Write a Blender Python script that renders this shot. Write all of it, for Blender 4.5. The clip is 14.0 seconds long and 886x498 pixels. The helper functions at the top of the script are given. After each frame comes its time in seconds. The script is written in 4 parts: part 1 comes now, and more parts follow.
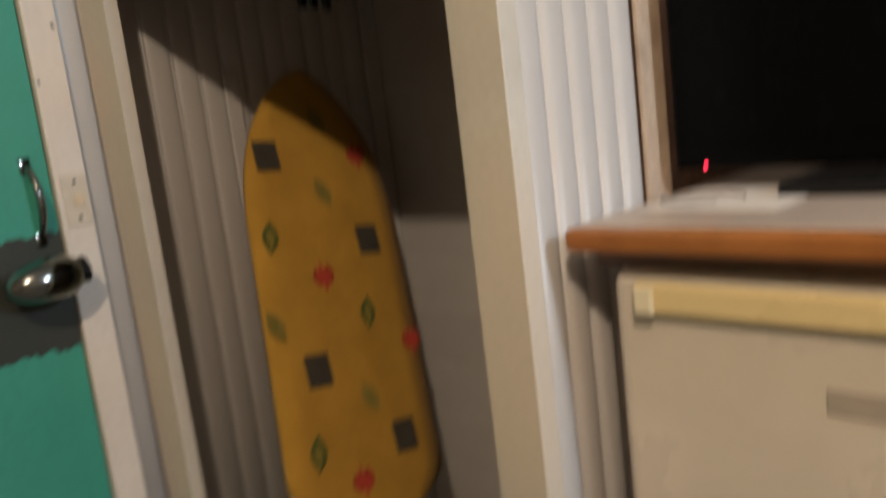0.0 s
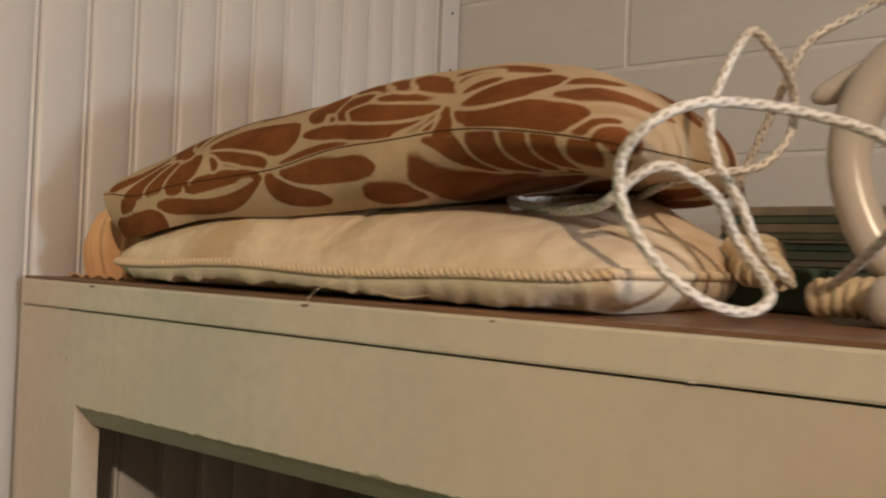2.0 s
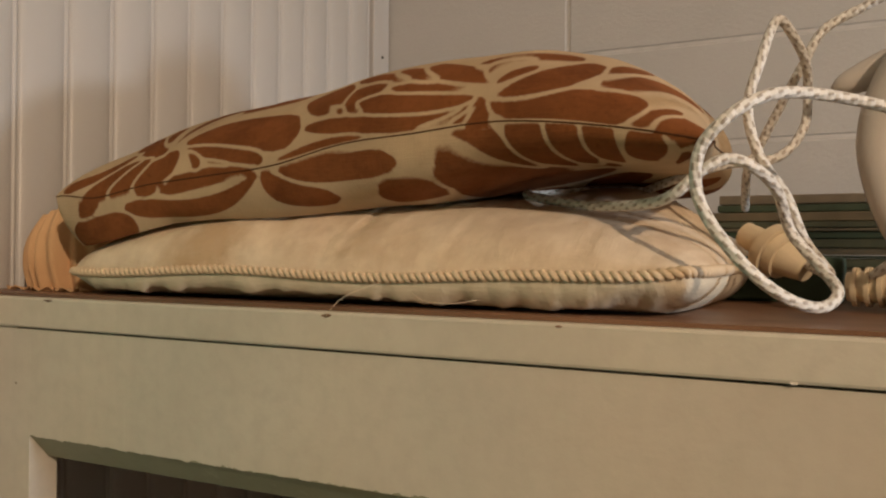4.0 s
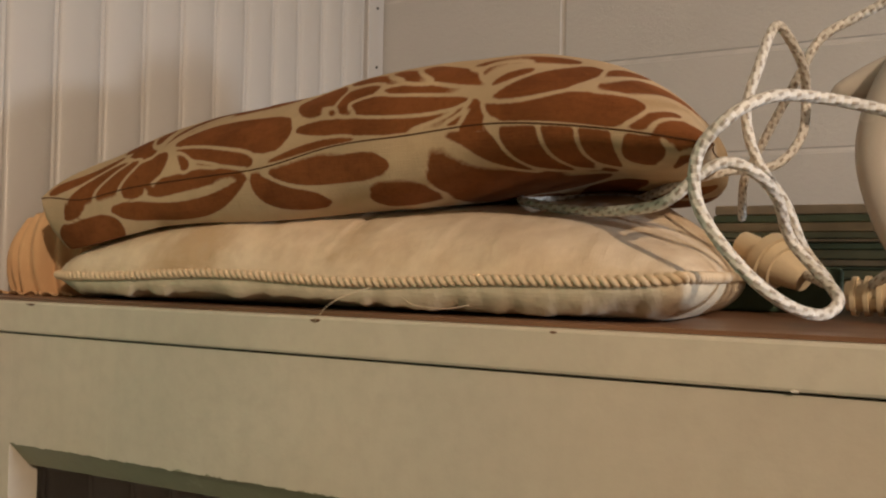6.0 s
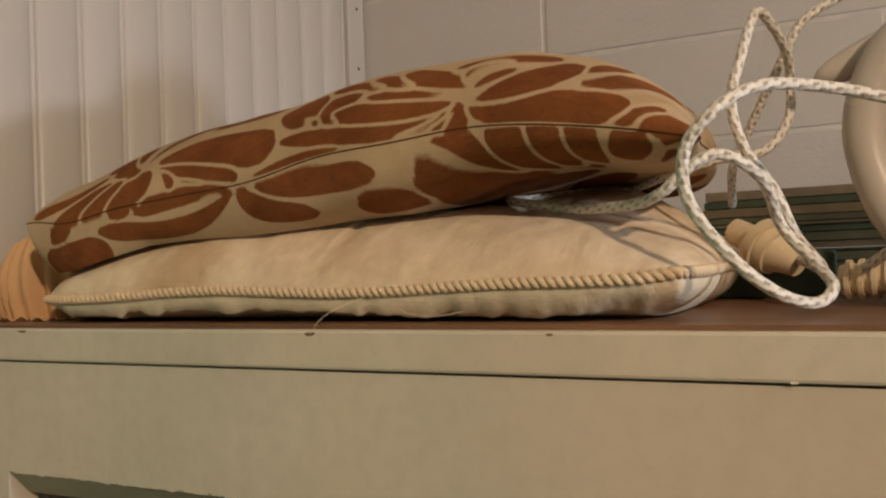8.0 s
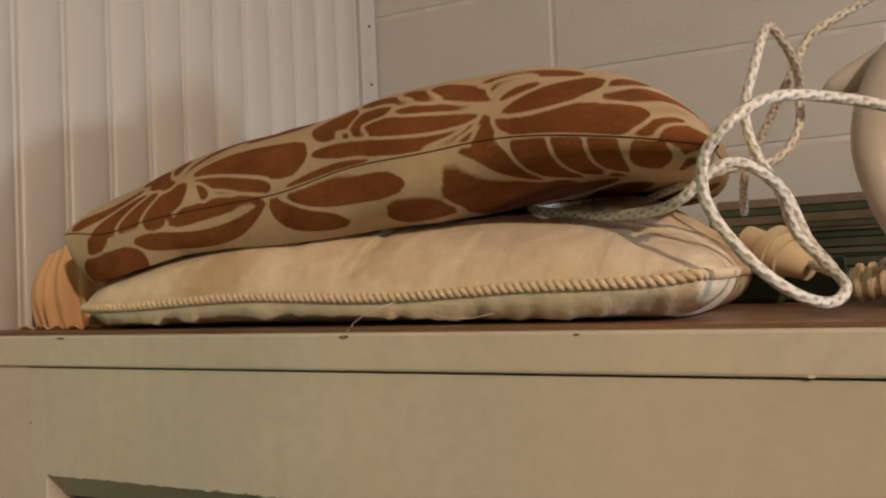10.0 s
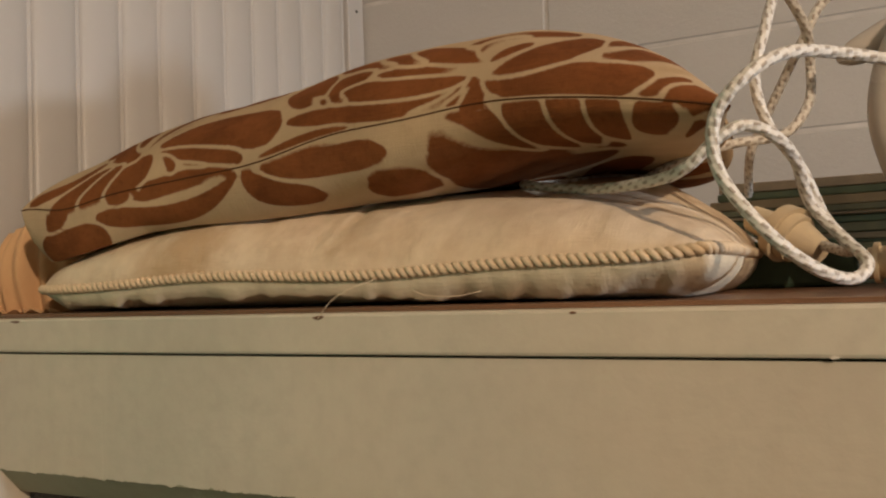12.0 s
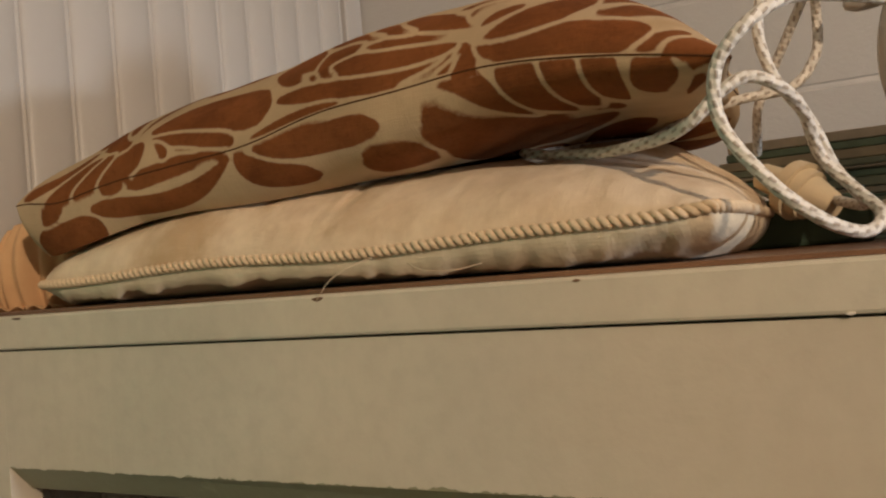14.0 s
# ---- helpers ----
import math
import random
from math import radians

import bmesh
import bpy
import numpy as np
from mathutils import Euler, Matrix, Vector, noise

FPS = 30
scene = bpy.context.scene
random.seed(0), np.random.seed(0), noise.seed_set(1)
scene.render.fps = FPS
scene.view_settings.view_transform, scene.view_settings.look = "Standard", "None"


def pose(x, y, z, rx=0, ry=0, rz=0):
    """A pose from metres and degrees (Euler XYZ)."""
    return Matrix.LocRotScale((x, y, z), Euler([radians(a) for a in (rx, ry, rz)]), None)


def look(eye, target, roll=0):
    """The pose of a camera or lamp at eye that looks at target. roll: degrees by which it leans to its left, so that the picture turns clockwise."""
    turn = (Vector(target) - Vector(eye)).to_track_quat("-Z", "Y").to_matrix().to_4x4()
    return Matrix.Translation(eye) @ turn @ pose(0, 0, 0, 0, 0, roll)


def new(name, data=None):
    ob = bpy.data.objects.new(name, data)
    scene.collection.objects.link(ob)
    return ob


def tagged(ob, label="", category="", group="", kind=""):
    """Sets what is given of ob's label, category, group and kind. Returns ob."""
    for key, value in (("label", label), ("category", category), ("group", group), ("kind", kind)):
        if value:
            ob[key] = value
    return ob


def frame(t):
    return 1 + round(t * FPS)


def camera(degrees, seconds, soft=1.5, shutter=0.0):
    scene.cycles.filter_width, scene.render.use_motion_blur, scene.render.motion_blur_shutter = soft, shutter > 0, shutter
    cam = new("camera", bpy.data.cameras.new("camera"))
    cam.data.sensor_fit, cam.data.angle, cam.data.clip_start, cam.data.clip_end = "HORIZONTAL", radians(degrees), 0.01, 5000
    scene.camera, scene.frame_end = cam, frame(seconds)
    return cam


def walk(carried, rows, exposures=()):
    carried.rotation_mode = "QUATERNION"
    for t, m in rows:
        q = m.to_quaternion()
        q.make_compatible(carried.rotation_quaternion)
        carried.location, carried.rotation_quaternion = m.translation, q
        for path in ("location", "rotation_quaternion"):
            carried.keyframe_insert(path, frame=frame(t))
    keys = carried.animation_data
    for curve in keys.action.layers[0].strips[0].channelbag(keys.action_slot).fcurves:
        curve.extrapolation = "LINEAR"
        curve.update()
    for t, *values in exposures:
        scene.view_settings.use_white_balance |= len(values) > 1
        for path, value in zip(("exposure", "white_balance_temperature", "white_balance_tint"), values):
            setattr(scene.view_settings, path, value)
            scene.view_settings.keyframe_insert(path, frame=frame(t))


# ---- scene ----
cam = camera(56.6, 14.0, soft=2.2, shutter=0.4)

PATH = [
    (0, (1.329, -0.607, 1.247), (-0.047, 0.806, 0.915), -6.9),
    (0.1, (1.322, -0.615, 1.234), (-0.035, 0.847, 1.088), -4),
    (0.2, (1.276, -0.574, 1.324), (-0.095, 0.878, 1.209), -2),
    (0.3, (1.243, -0.567, 1.39), (-0.135, 0.876, 1.252), -1.1),
    (0.5, (1.176, -0.596, 1.43), (-0.183, 0.867, 1.313), -0.5),
    (0.7, (1.093, -0.558, 1.454), (-0.254, 0.918, 1.359), 0.6),
    (0.8, (1.051, -0.514, 1.471), (-0.314, 0.945, 1.4), 0.9),
    (1, (0.963, -0.461, 1.497), (-0.377, 1.024, 1.493), 1.8),
    (1.2, (0.8819, -0.4089, 1.5415), (-0.4221, 1.1064, 1.5698), 3.02),
    (1.4, (0.8282, -0.3755, 1.5899), (-0.4795, 1.1377, 1.5985), 3.27),
    (1.5, (0.8063, -0.3853, 1.5961), (-0.4551, 1.1662, 1.6368), 2.94),
    (1.6, (0.7991, -0.3851, 1.6071), (-0.4623, 1.1662, 1.675), 3.18),
    (1.8, (0.7581, -0.3647, 1.6272), (-0.4558, 1.2231, 1.6939), 3.51),
    (2, (0.7096, -0.3643, 1.65), (-0.466, 1.2531, 1.681), 2.2),
    (2.2, (0.6535, -0.3733, 1.6434), (-0.4216, 1.3119, 1.7057), 2.13),
    (2.5, (0.6286, -0.3902, 1.6477), (-0.3285, 1.3664, 1.6701), 0.62),
    (3, (0.6042, -0.4003, 1.6573), (-0.2843, 1.3918, 1.6677), 0.65),
    (3.2, (0.6095, -0.3845, 1.6556), (-0.2898, 1.4029, 1.6481), 0.45),
    (5.5, (0.6155, -0.3861, 1.6561), (-0.3099, 1.3864, 1.7091), 0.74),
    (6, (0.6095, -0.3763, 1.6495), (-0.2925, 1.4088, 1.697), 1.02),
    (6.5, (0.6045, -0.3775, 1.6507), (-0.2711, 1.4201, 1.6978), 0.76),
    (7, (0.6079, -0.372, 1.6612), (-0.282, 1.4195, 1.6597), -1.44),
    (9.5, (0.6096, -0.3842, 1.6476), (-0.2781, 1.4065, 1.7296), -2.18),
    (10, (0.605, -0.3977, 1.6515), (-0.2851, 1.3915, 1.7196), -2.46),
    (10.5, (0.5995, -0.3801, 1.6398), (-0.2905, 1.4083, 1.7297), -1.46),
    (11, (0.603, -0.3784, 1.6454), (-0.2772, 1.414, 1.7452), -1.54),
    (11.5, (0.6002, -0.3714, 1.6365), (-0.2764, 1.4236, 1.7424), -1.59),
    (12, (0.5898, -0.3621, 1.6365), (-0.2782, 1.4383, 1.7145), -2.06),
    (12.5, (0.598, -0.3551, 1.6311), (-0.2843, 1.4368, 1.7217), -3.22),
    (13, (0.5936, -0.3448, 1.6234), (-0.3095, 1.4368, 1.7102), -3.28),
    (13.5, (0.5891, -0.3407, 1.6216), (-0.3389, 1.4295, 1.7034), -3.99),
    (14, (0.5916, -0.3474, 1.6324), (-0.3131, 1.4363, 1.6677), -4.82),
]
walk(cam, [(t, look(eye, target, roll)) for t, eye, target, roll in PATH],
     exposures=[(0.0, 0.10, 6200, 10), (0.5, 0.12, 6080, 9), (0.8, 0.32, 6120, 10), (1.1, 0.42, 6250, 10), (1.5, 0.24, 6550, 11), (3.0, 0.06, 6600, 12), (14.0, 0.04, 6600, 12)])

# ---- world, lamps ----
world = bpy.data.worlds.new("night")
world.use_nodes = True
world.node_tree.nodes["Background"].inputs[0].default_value = (0.02, 0.025, 0.035, 1)
world.node_tree.nodes["Background"].inputs[1].default_value = 0.3
scene.world = world
LAMP_A = Vector((2.16, -1.60, 2.78))
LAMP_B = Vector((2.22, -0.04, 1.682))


def bulb_light(name, place, watts, colour, radius):
    data = bpy.data.lights.new(name, "POINT")
    data.energy, data.color, data.shadow_soft_size = watts, colour, radius
    ob = new(name, data)
    ob.location = place
    return ob


bulb_light("ceiling_light_source", LAMP_A, 142, (1.0, 0.77, 0.545), 0.035)
# Unseen cool source, placed from the cushion's shadow on the left wall.
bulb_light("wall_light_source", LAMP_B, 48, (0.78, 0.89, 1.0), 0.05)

# ---- materials ----


class Nodes:
    """A small helper to write node materials."""

    def __init__(self, name):
        self.mat = bpy.data.materials.new(name)
        self.mat.use_nodes = True
        self.tree = self.mat.node_tree
        self.bsdf = self.tree.nodes["Principled BSDF"]

    def add(self, kind, **values):
        node = self.tree.nodes.new(kind)
        for key, value in values.items():
            setattr(node, key, value)
        return node

    def put(self, value, socket):
        if isinstance(value, bpy.types.NodeSocket):
            self.tree.links.new(value, socket)
        else:
            socket.default_value = value

    def math(self, op, a, b=0.0, clamp=False):
        node = self.add("ShaderNodeMath", operation=op, use_clamp=clamp)
        self.put(a, node.inputs[0])
        self.put(b, node.inputs[1])
        return node.outputs[0]

    def noise(self, scale, detail=4.0, rough=0.55, vector=None, stretch=None):
        node = self.add("ShaderNodeTexNoise")
        node.inputs["Scale"].default_value = scale
        node.inputs["Detail"].default_value = detail
        node.inputs["Roughness"].default_value = rough
        vector = vector or self.add("ShaderNodeTexCoord").outputs["Object"]
        if stretch:
            m = self.add("ShaderNodeMapping")
            m.inputs["Scale"].default_value = stretch
            self.put(vector, m.inputs["Vector"])
            vector = m.outputs[0]
        self.put(vector, node.inputs["Vector"])
        return node.outputs["Fac"]

    def ramp(self, value, *stops):
        node = self.add("ShaderNodeValToRGB")
        self.put(value, node.inputs[0])
        ramp = node.color_ramp
        while len(ramp.elements) < len(stops):
            ramp.elements.new(0.5)
        for e, (at, c) in zip(ramp.elements, stops):
            e.position = at
            e.color = (*c, 1) if isinstance(c, tuple) else (c, c, c, 1)
        return node.outputs[0]

    def mix(self, fac, a, b, blend="MIX"):
        node = self.add("ShaderNodeMix", data_type="RGBA", blend_type=blend)
        self.put(fac, node.inputs[0])
        self.put((*a, 1) if isinstance(a, tuple) else a, node.inputs[6])
        self.put((*b, 1) if isinstance(b, tuple) else b, node.inputs[7])
        return node.outputs[2]

    def bump(self, height, strength, distance):
        node = self.add("ShaderNodeBump")
        node.inputs["Strength"].default_value = strength
        node.inputs["Distance"].default_value = distance
        self.put(height, node.inputs["Height"])
        self.put(node.outputs[0], self.bsdf.inputs["Normal"])

    def finish(self, colour, rough, metal=0.0, spec=0.5):
        self.put((*colour, 1) if isinstance(colour, tuple) else colour, self.bsdf.inputs["Base Color"])
        self.put(rough, self.bsdf.inputs["Roughness"])
        self.bsdf.inputs["Metallic"].default_value = metal
        self.bsdf.inputs["Specular IOR Level"].default_value = spec
        return self.mat


def shade(c, f):
    return tuple(v * f for v in c)


def worn_paint(name, colour, rough=0.45, mottle=0.12, stain=(0.35, 0.25, 0.15), stain_at=0.68, bump=0.25, spec=0.4, smudge_shade=None):
    """House paint: brushed grain, uneven shade, some stains; optionally a tan smudge with shade painted in, from one x
    to another.
    """
    n = Nodes(name)
    large = n.noise(5.0, 3)
    fine = n.noise(90.0, 4, stretch=(1, 1, 1))
    base = n.ramp(large, (0.3, shade(colour, 1 - mottle)), (0.7, shade(colour, 1 + mottle * 0.5)))
    base = n.mix(n.ramp(fine, (0.42, 0.0), (0.75, 0.32)), base, shade(colour, 0.68))
    streak = n.ramp(n.noise(60.0, 4, 0.6, stretch=(1, 1, 0.06)), (0.5, 0.0), (0.8, 0.22))
    base = n.mix(streak, base, shade(colour, 0.72))
    marks = n.ramp(n.noise(23.0, 6, 0.7), (stain_at, 0.0), (stain_at + 0.08, 1.0))
    base = n.mix(n.math("MULTIPLY", marks, 0.35), base, stain)
    tint = n.ramp(n.noise(2.6, 2), (0.42, 0.0), (0.62, 1.0))
    base = n.mix(n.math("MULTIPLY", tint, 0.5), base, (colour[0] * 1.04, colour[1] * 0.93, colour[2] * 0.84))
    if smudge_shade:
        sep = n.add("ShaderNodeSeparateXYZ")
        n.put(n.add("ShaderNodeTexCoord").outputs["Object"], sep.inputs[0])
        along = n.math("ADD", sep.outputs[0], n.math("MULTIPLY", n.math("SUBTRACT", n.noise(7.0, 4), 0.5), 0.30))
        worn = n.math("MULTIPLY", n.ramp(along, (smudge_shade[0], 0.0), (smudge_shade[1], 1.0)), n.ramp(n.noise(4.0, 4), (0.3, 0.40), (0.6, 0.75)))
        # Tan smudge; its darkening also paints in the shade over the right end.
        base = n.mix(worn, base, (0.47, 0.385, 0.29))
    dots = n.add("ShaderNodeTexVoronoi")
    dots.inputs["Scale"].default_value = 26.0
    n.put(n.add("ShaderNodeTexCoord").outputs["Object"], dots.inputs["Vector"])
    keep = n.math("MULTIPLY", n.math("LESS_THAN", dots.outputs["Distance"], 0.035), n.math("GREATER_THAN", n.noise(31.0, 1), 0.55))
    base = n.mix(n.math("MULTIPLY", keep, 0.8), base, shade(stain, 0.4))
    n.bump(n.math("ADD", n.noise(160.0, 3), n.noise(35.0, 3, stretch=(0.15, 1, 1))), bump, 0.001)
    return n.finish(base, n.ramp(large, (0.3, rough - 0.08), (0.7, rough + 0.1)), spec=spec)


def pvc(name, colour):
    n = Nodes(name)
    rnd = n.add("ShaderNodeObjectInfo").outputs["Random"]
    base = n.mix(n.math("MULTIPLY", rnd, 0.5), colour, shade(colour, 0.9))
    dirt = n.ramp(n.noise(14.0, 5, 0.65, stretch=(1, 1, 0.25)), (0.5, 0.0), (0.8, 1.0))
    base = n.mix(n.math("MULTIPLY", dirt, 0.25), base, (0.45, 0.36, 0.27))
    n.bump(n.noise(220.0, 2, stretch=(1, 1, 0.1)), 0.08, 0.001)
    return n.finish(base, 0.38, spec=0.45)


def blockwork(name, colour):
    n = Nodes(name)
    rnd = n.add("ShaderNodeObjectInfo").outputs["Random"]
    base = n.mix(rnd, shade(colour, 0.94), shade(colour, 1.03))
    base = n.mix(n.ramp(n.noise(9.0, 5), (0.45, 0.0), (0.8, 0.35)), base, shade(colour, 0.8))
    n.bump(n.noise(240.0, 5, 0.7), 0.5, 0.0015)
    return n.finish(base, 0.75, spec=0.25)


def wood(name, dark, light, rough=0.5):
    n = Nodes(name)
    grain = n.noise(40.0, 6, 0.6, stretch=(0.12, 1, 1))
    base = n.ramp(grain, (0.3, dark), (0.7, light))
    base = n.mix(n.ramp(n.noise(11.0, 5), (0.5, 0.0), (0.75, 0.6)), base, shade(dark, 0.6))
    n.bump(grain, 0.3, 0.001)
    return n.finish(base, rough)


def fabric(name, colour, other, weave=900.0, stain=None, rough=0.9, crease=0.35, stain_end=None):
    n = Nodes(name)
    uv = n.add("ShaderNodeTexCoord").outputs["Object"]
    base = n.ramp(n.noise(12.0, 5, 0.6), (0.3, other), (0.65, colour))
    if stain:
        marks = n.ramp(n.noise(9.0, 5, 0.6), (0.44, 0.0), (0.60, 0.8))
        if stain_end:
            sep = n.add("ShaderNodeSeparateXYZ")
            n.put(n.add("ShaderNodeTexCoord").outputs["Object"], sep.inputs[0])
            along = n.math("ADD", sep.outputs[0], n.math("MULTIPLY", n.math("SUBTRACT", n.noise(24.0, 3), 0.5), 0.12))
            marks = n.math("MULTIPLY", n.ramp(along, (stain_end[0], 1.0), (stain_end[1], 0.12)), n.ramp(n.noise(14.0, 4), (0.3, 0.25), (0.6, 0.9)))
        base = n.mix(marks, base, stain)
        base = n.mix(n.ramp(n.noise(30.0, 4, 0.6, stretch=(1.0, 0.3, 1.0)), (0.46, 0.0), (0.64, 0.5)), base, shade(colour, 1.13))
        base = n.mix(n.ramp(n.noise(55.0, 5, 0.65), (0.5, 0.0), (0.75, 0.4)), base, shade(other, 0.86))
    thread = n.noise(weave, 2, stretch=(1, 0.15, 0.15))
    cross = n.noise(weave, 2, stretch=(0.15, 1, 1))
    height = n.math("ADD", thread, cross)
    base = n.mix(n.math("MULTIPLY", thread, 0.14), base, shade(other, 0.7))
    wrinkle = n.noise(26.0, 3, 0.5, stretch=(1.0, 0.35, 1.0))
    n.bump(n.math("ADD", n.math("MULTIPLY", height, 0.055), wrinkle), crease, 0.006)
    n.bsdf.inputs["Sheen Weight"].default_value = 0.05
    return n.finish(base, rough, spec=0.15)


def flower_print(name, ground, petal):
    """A printed cotton: where the mesh's petal value is high the cloth is brown, elsewhere cream."""
    n = Nodes(name)
    mark = n.add("ShaderNodeAttribute", attribute_name="petal").outputs["Fac"]
    thread = n.noise(1100.0, 2, stretch=(1, 0.12, 0.12))
    cross = n.noise(900.0, 2, stretch=(0.10, 1, 1))
    fade = n.noise(11.0, 4)
    mark = n.math("ADD", mark, n.math("MULTIPLY", n.math("SUBTRACT", n.noise(420.0, 2), 0.5), 0.35))
    mark = n.ramp(mark, (0.32, 0.0), (0.68, 1.0))
    blot = n.noise(46.0, 5, 0.65)
    speck = n.noise(330.0, 3, 0.6)
    brown = n.mix(n.ramp(fade, (0.35, 0.0), (0.68, 1.0)), shade(petal, 0.66), (petal[0] * 1.35, petal[1] * 1.45, petal[2] * 1.5))
    brown = n.mix(n.ramp(blot, (0.42, 0.0), (0.72, 0.55)), brown, shade(petal, 1.75))
    brown = n.mix(n.ramp(speck, (0.5, 0.0), (0.8, 0.5)), brown, shade(petal, 0.5))
    brown = n.mix(n.math("MULTIPLY", cross, 0.40), brown, shade(petal, 1.7))
    cream = n.mix(n.ramp(fade, (0.35, 0.0), (0.7, 1.0)), shade(ground, 0.74), shade(ground, 1.04))
    cream = n.mix(n.ramp(blot, (0.45, 0.0), (0.75, 0.5)), cream, (ground[0] * 0.72, ground[1] * 0.74, ground[2] * 0.72))
    cream = n.mix(n.math("MULTIPLY", thread, 0.28), cream, shade(ground, 0.6))
    base = n.mix(mark, cream, brown)
    wrinkle = n.noise(17.0, 3, 0.5, stretch=(1, 0.5, 1))
    n.bump(n.math("ADD", n.math("MULTIPLY", n.math("ADD", thread, cross), 0.09), wrinkle), 0.5, 0.006)
    return n.finish(base, 0.92, spec=0.06)


def braid(name, light, fleck):
    """A woven textile cord: flecks laid in slanted rows along the length."""
    n = Nodes(name)
    uvmap = n.add("ShaderNodeUVMap", uv_map="print")
    sep = n.add("ShaderNodeSeparateXYZ")
    n.put(uvmap.outputs[0], sep.inputs[0])
    u, v = sep.outputs[0], sep.outputs[1]
    turn = n.math("ADD", n.math("MULTIPLY", v, 6.0), n.math("MULTIPLY", u, 60.0))
    row, f = n.math("FLOOR", turn), n.math("FRACT", turn)
    g = n.math("FRACT", n.math("ADD", n.math("MULTIPLY", u, 125.0), n.math("MULTIPLY", row, 0.5)))
    mark = n.math("MULTIPLY", n.math("LESS_THAN", n.math("ABSOLUTE", n.math("SUBTRACT", f, 0.5)), 0.26), n.math("LESS_THAN", g, 0.42))
    cell = n.math("SUBTRACT", 0.5, n.math("ABSOLUTE", n.math("SUBTRACT", n.math("FRACT", n.math("MULTIPLY", g, 2.0)), 0.5)))
    height = n.math("ADD", cell, n.math("SUBTRACT", 0.5, n.math("ABSOLUTE", n.math("SUBTRACT", f, 0.5))))
    base = n.mix(mark, n.mix(n.noise(30.0, 3), light, shade(light, 0.82)), fleck)
    n.bump(height, 0.6, 0.0012)
    return n.finish(base, 0.42, spec=0.5)


def plain(name, colour, rough=0.4, metal=0.0, spec=0.5, grain=0.1, scale=30.0, bump=0.05):
    n = Nodes(name)
    base = n.mix(n.ramp(n.noise(scale, 5), (0.35, 0.0), (0.7, 1.0)), shade(colour, 1 - grain), shade(colour, 1 + grain * 0.4))
    n.bump(n.noise(scale * 9, 2), bump, 0.001)
    return n.finish(base, n.ramp(n.noise(scale * 0.7, 4), (0.3, max(rough - 0.07, 0.03)), (0.7, rough + 0.07)), metal, spec)


CREAM = worn_paint("cream_enamel_paint", (0.61, 0.565, 0.475))
CHIPPED = worn_paint("chipped_cream_paint", (0.61, 0.565, 0.47), stain=(0.16, 0.08, 0.04), stain_at=0.66)
SMUDGE_SHADED = worn_paint("smudged_shaded_cream_paint", (0.61, 0.565, 0.475), smudge_shade=(0.44, 0.72))
FRAME_GREEN = worn_paint("grey_green_old_paint", (0.30, 0.295, 0.20), stain=(0.6, 0.55, 0.42), stain_at=0.6)
CASING = worn_paint("white_gloss_paint", (0.72, 0.68, 0.62), stain=(0.25, 0.2, 0.16), stain_at=0.72)
TEAL = worn_paint("teal_door_paint", (0.055, 0.33, 0.25), mottle=0.1, stain=(0.03, 0.2, 0.15))
BARE = worn_paint("dark_bare_metal", (0.040, 0.045, 0.037), rough=0.45, stain=(0.1, 0.1, 0.08))
PVC_WHITE = pvc("white_pvc_panelling", (0.49, 0.472, 0.45))
BLOCKS = blockwork("painted_blockwork", (0.47, 0.45, 0.42))
MORTAR = plain("painted_mortar", (0.51, 0.487, 0.455), 0.8, grain=0.15)
BOARD_WOOD = wood("brown_board", (0.11, 0.052, 0.028), (0.24, 0.125, 0.068), 0.4)
EDGE_WOOD = wood("varnished_edge", (0.25, 0.085, 0.018), (0.42, 0.165, 0.045), 0.25)
TAN_WOOD = wood("tan_wood", (0.44, 0.32, 0.22), (0.60, 0.47, 0.35), 0.6)
LAMINATE = plain("pale_laminate", (0.47, 0.385, 0.31), 0.35, grain=0.08)
ENAMEL = plain("cream_appliance_enamel", (0.66, 0.60, 0.50), 0.3, grain=0.06, scale=8)
HANDLE_BAND = plain("yellowed_handle_band", (0.80, 0.65, 0.33), 0.3, grain=0.05, scale=8)
PLASTIC_WHITE = plain("white_plastic", (0.53, 0.485, 0.43), 0.22, grain=0.05, scale=12)
PLASTIC_CREAM = plain("cream_plastic", (0.68, 0.56, 0.38), 0.4, grain=0.1, scale=40)
PLASTIC_DARK = plain("dark_blue_plastic", (0.03, 0.035, 0.05), 0.4)
BLACK = plain("black_plastic", (0.007, 0.007, 0.007), 0.4, spec=0.3)
SCREEN = plain("black_screen", (0.002, 0.002, 0.002), 0.25, grain=0.02, spec=0.06)
SOLE = plain("dark_sole_metal", (0.10, 0.10, 0.10), 0.35, 0.7)
CHROME = plain("chrome", (0.25, 0.27, 0.265), 0.12, 1.0, grain=0.08)
SCREW_DARK = plain("dark_screw", (0.06, 0.055, 0.05), 0.5, 0.6)
PILLOW_CREAM = fabric("cream_satin_cotton", (0.77, 0.65, 0.49), (0.63, 0.50, 0.36), stain=(0.52, 0.35, 0.20), crease=0.75)
PILLOW_SIDE = fabric("pale_ticking", (0.80, 0.69, 0.53), (0.66, 0.57, 0.42), stain=(0.44, 0.53, 0.38), crease=0.7, stain_end=(0.12, 0.19))
# Dark brown for the shade in the cushion seam's groove.
SEAM_SHADE = plain("brown_seam_groove_shade", (0.085, 0.036, 0.016), 0.92, spec=0.05)
PIPING = fabric("cream_twisted_piping", (0.72, 0.58, 0.41), (0.62, 0.48, 0.32), weave=1500)
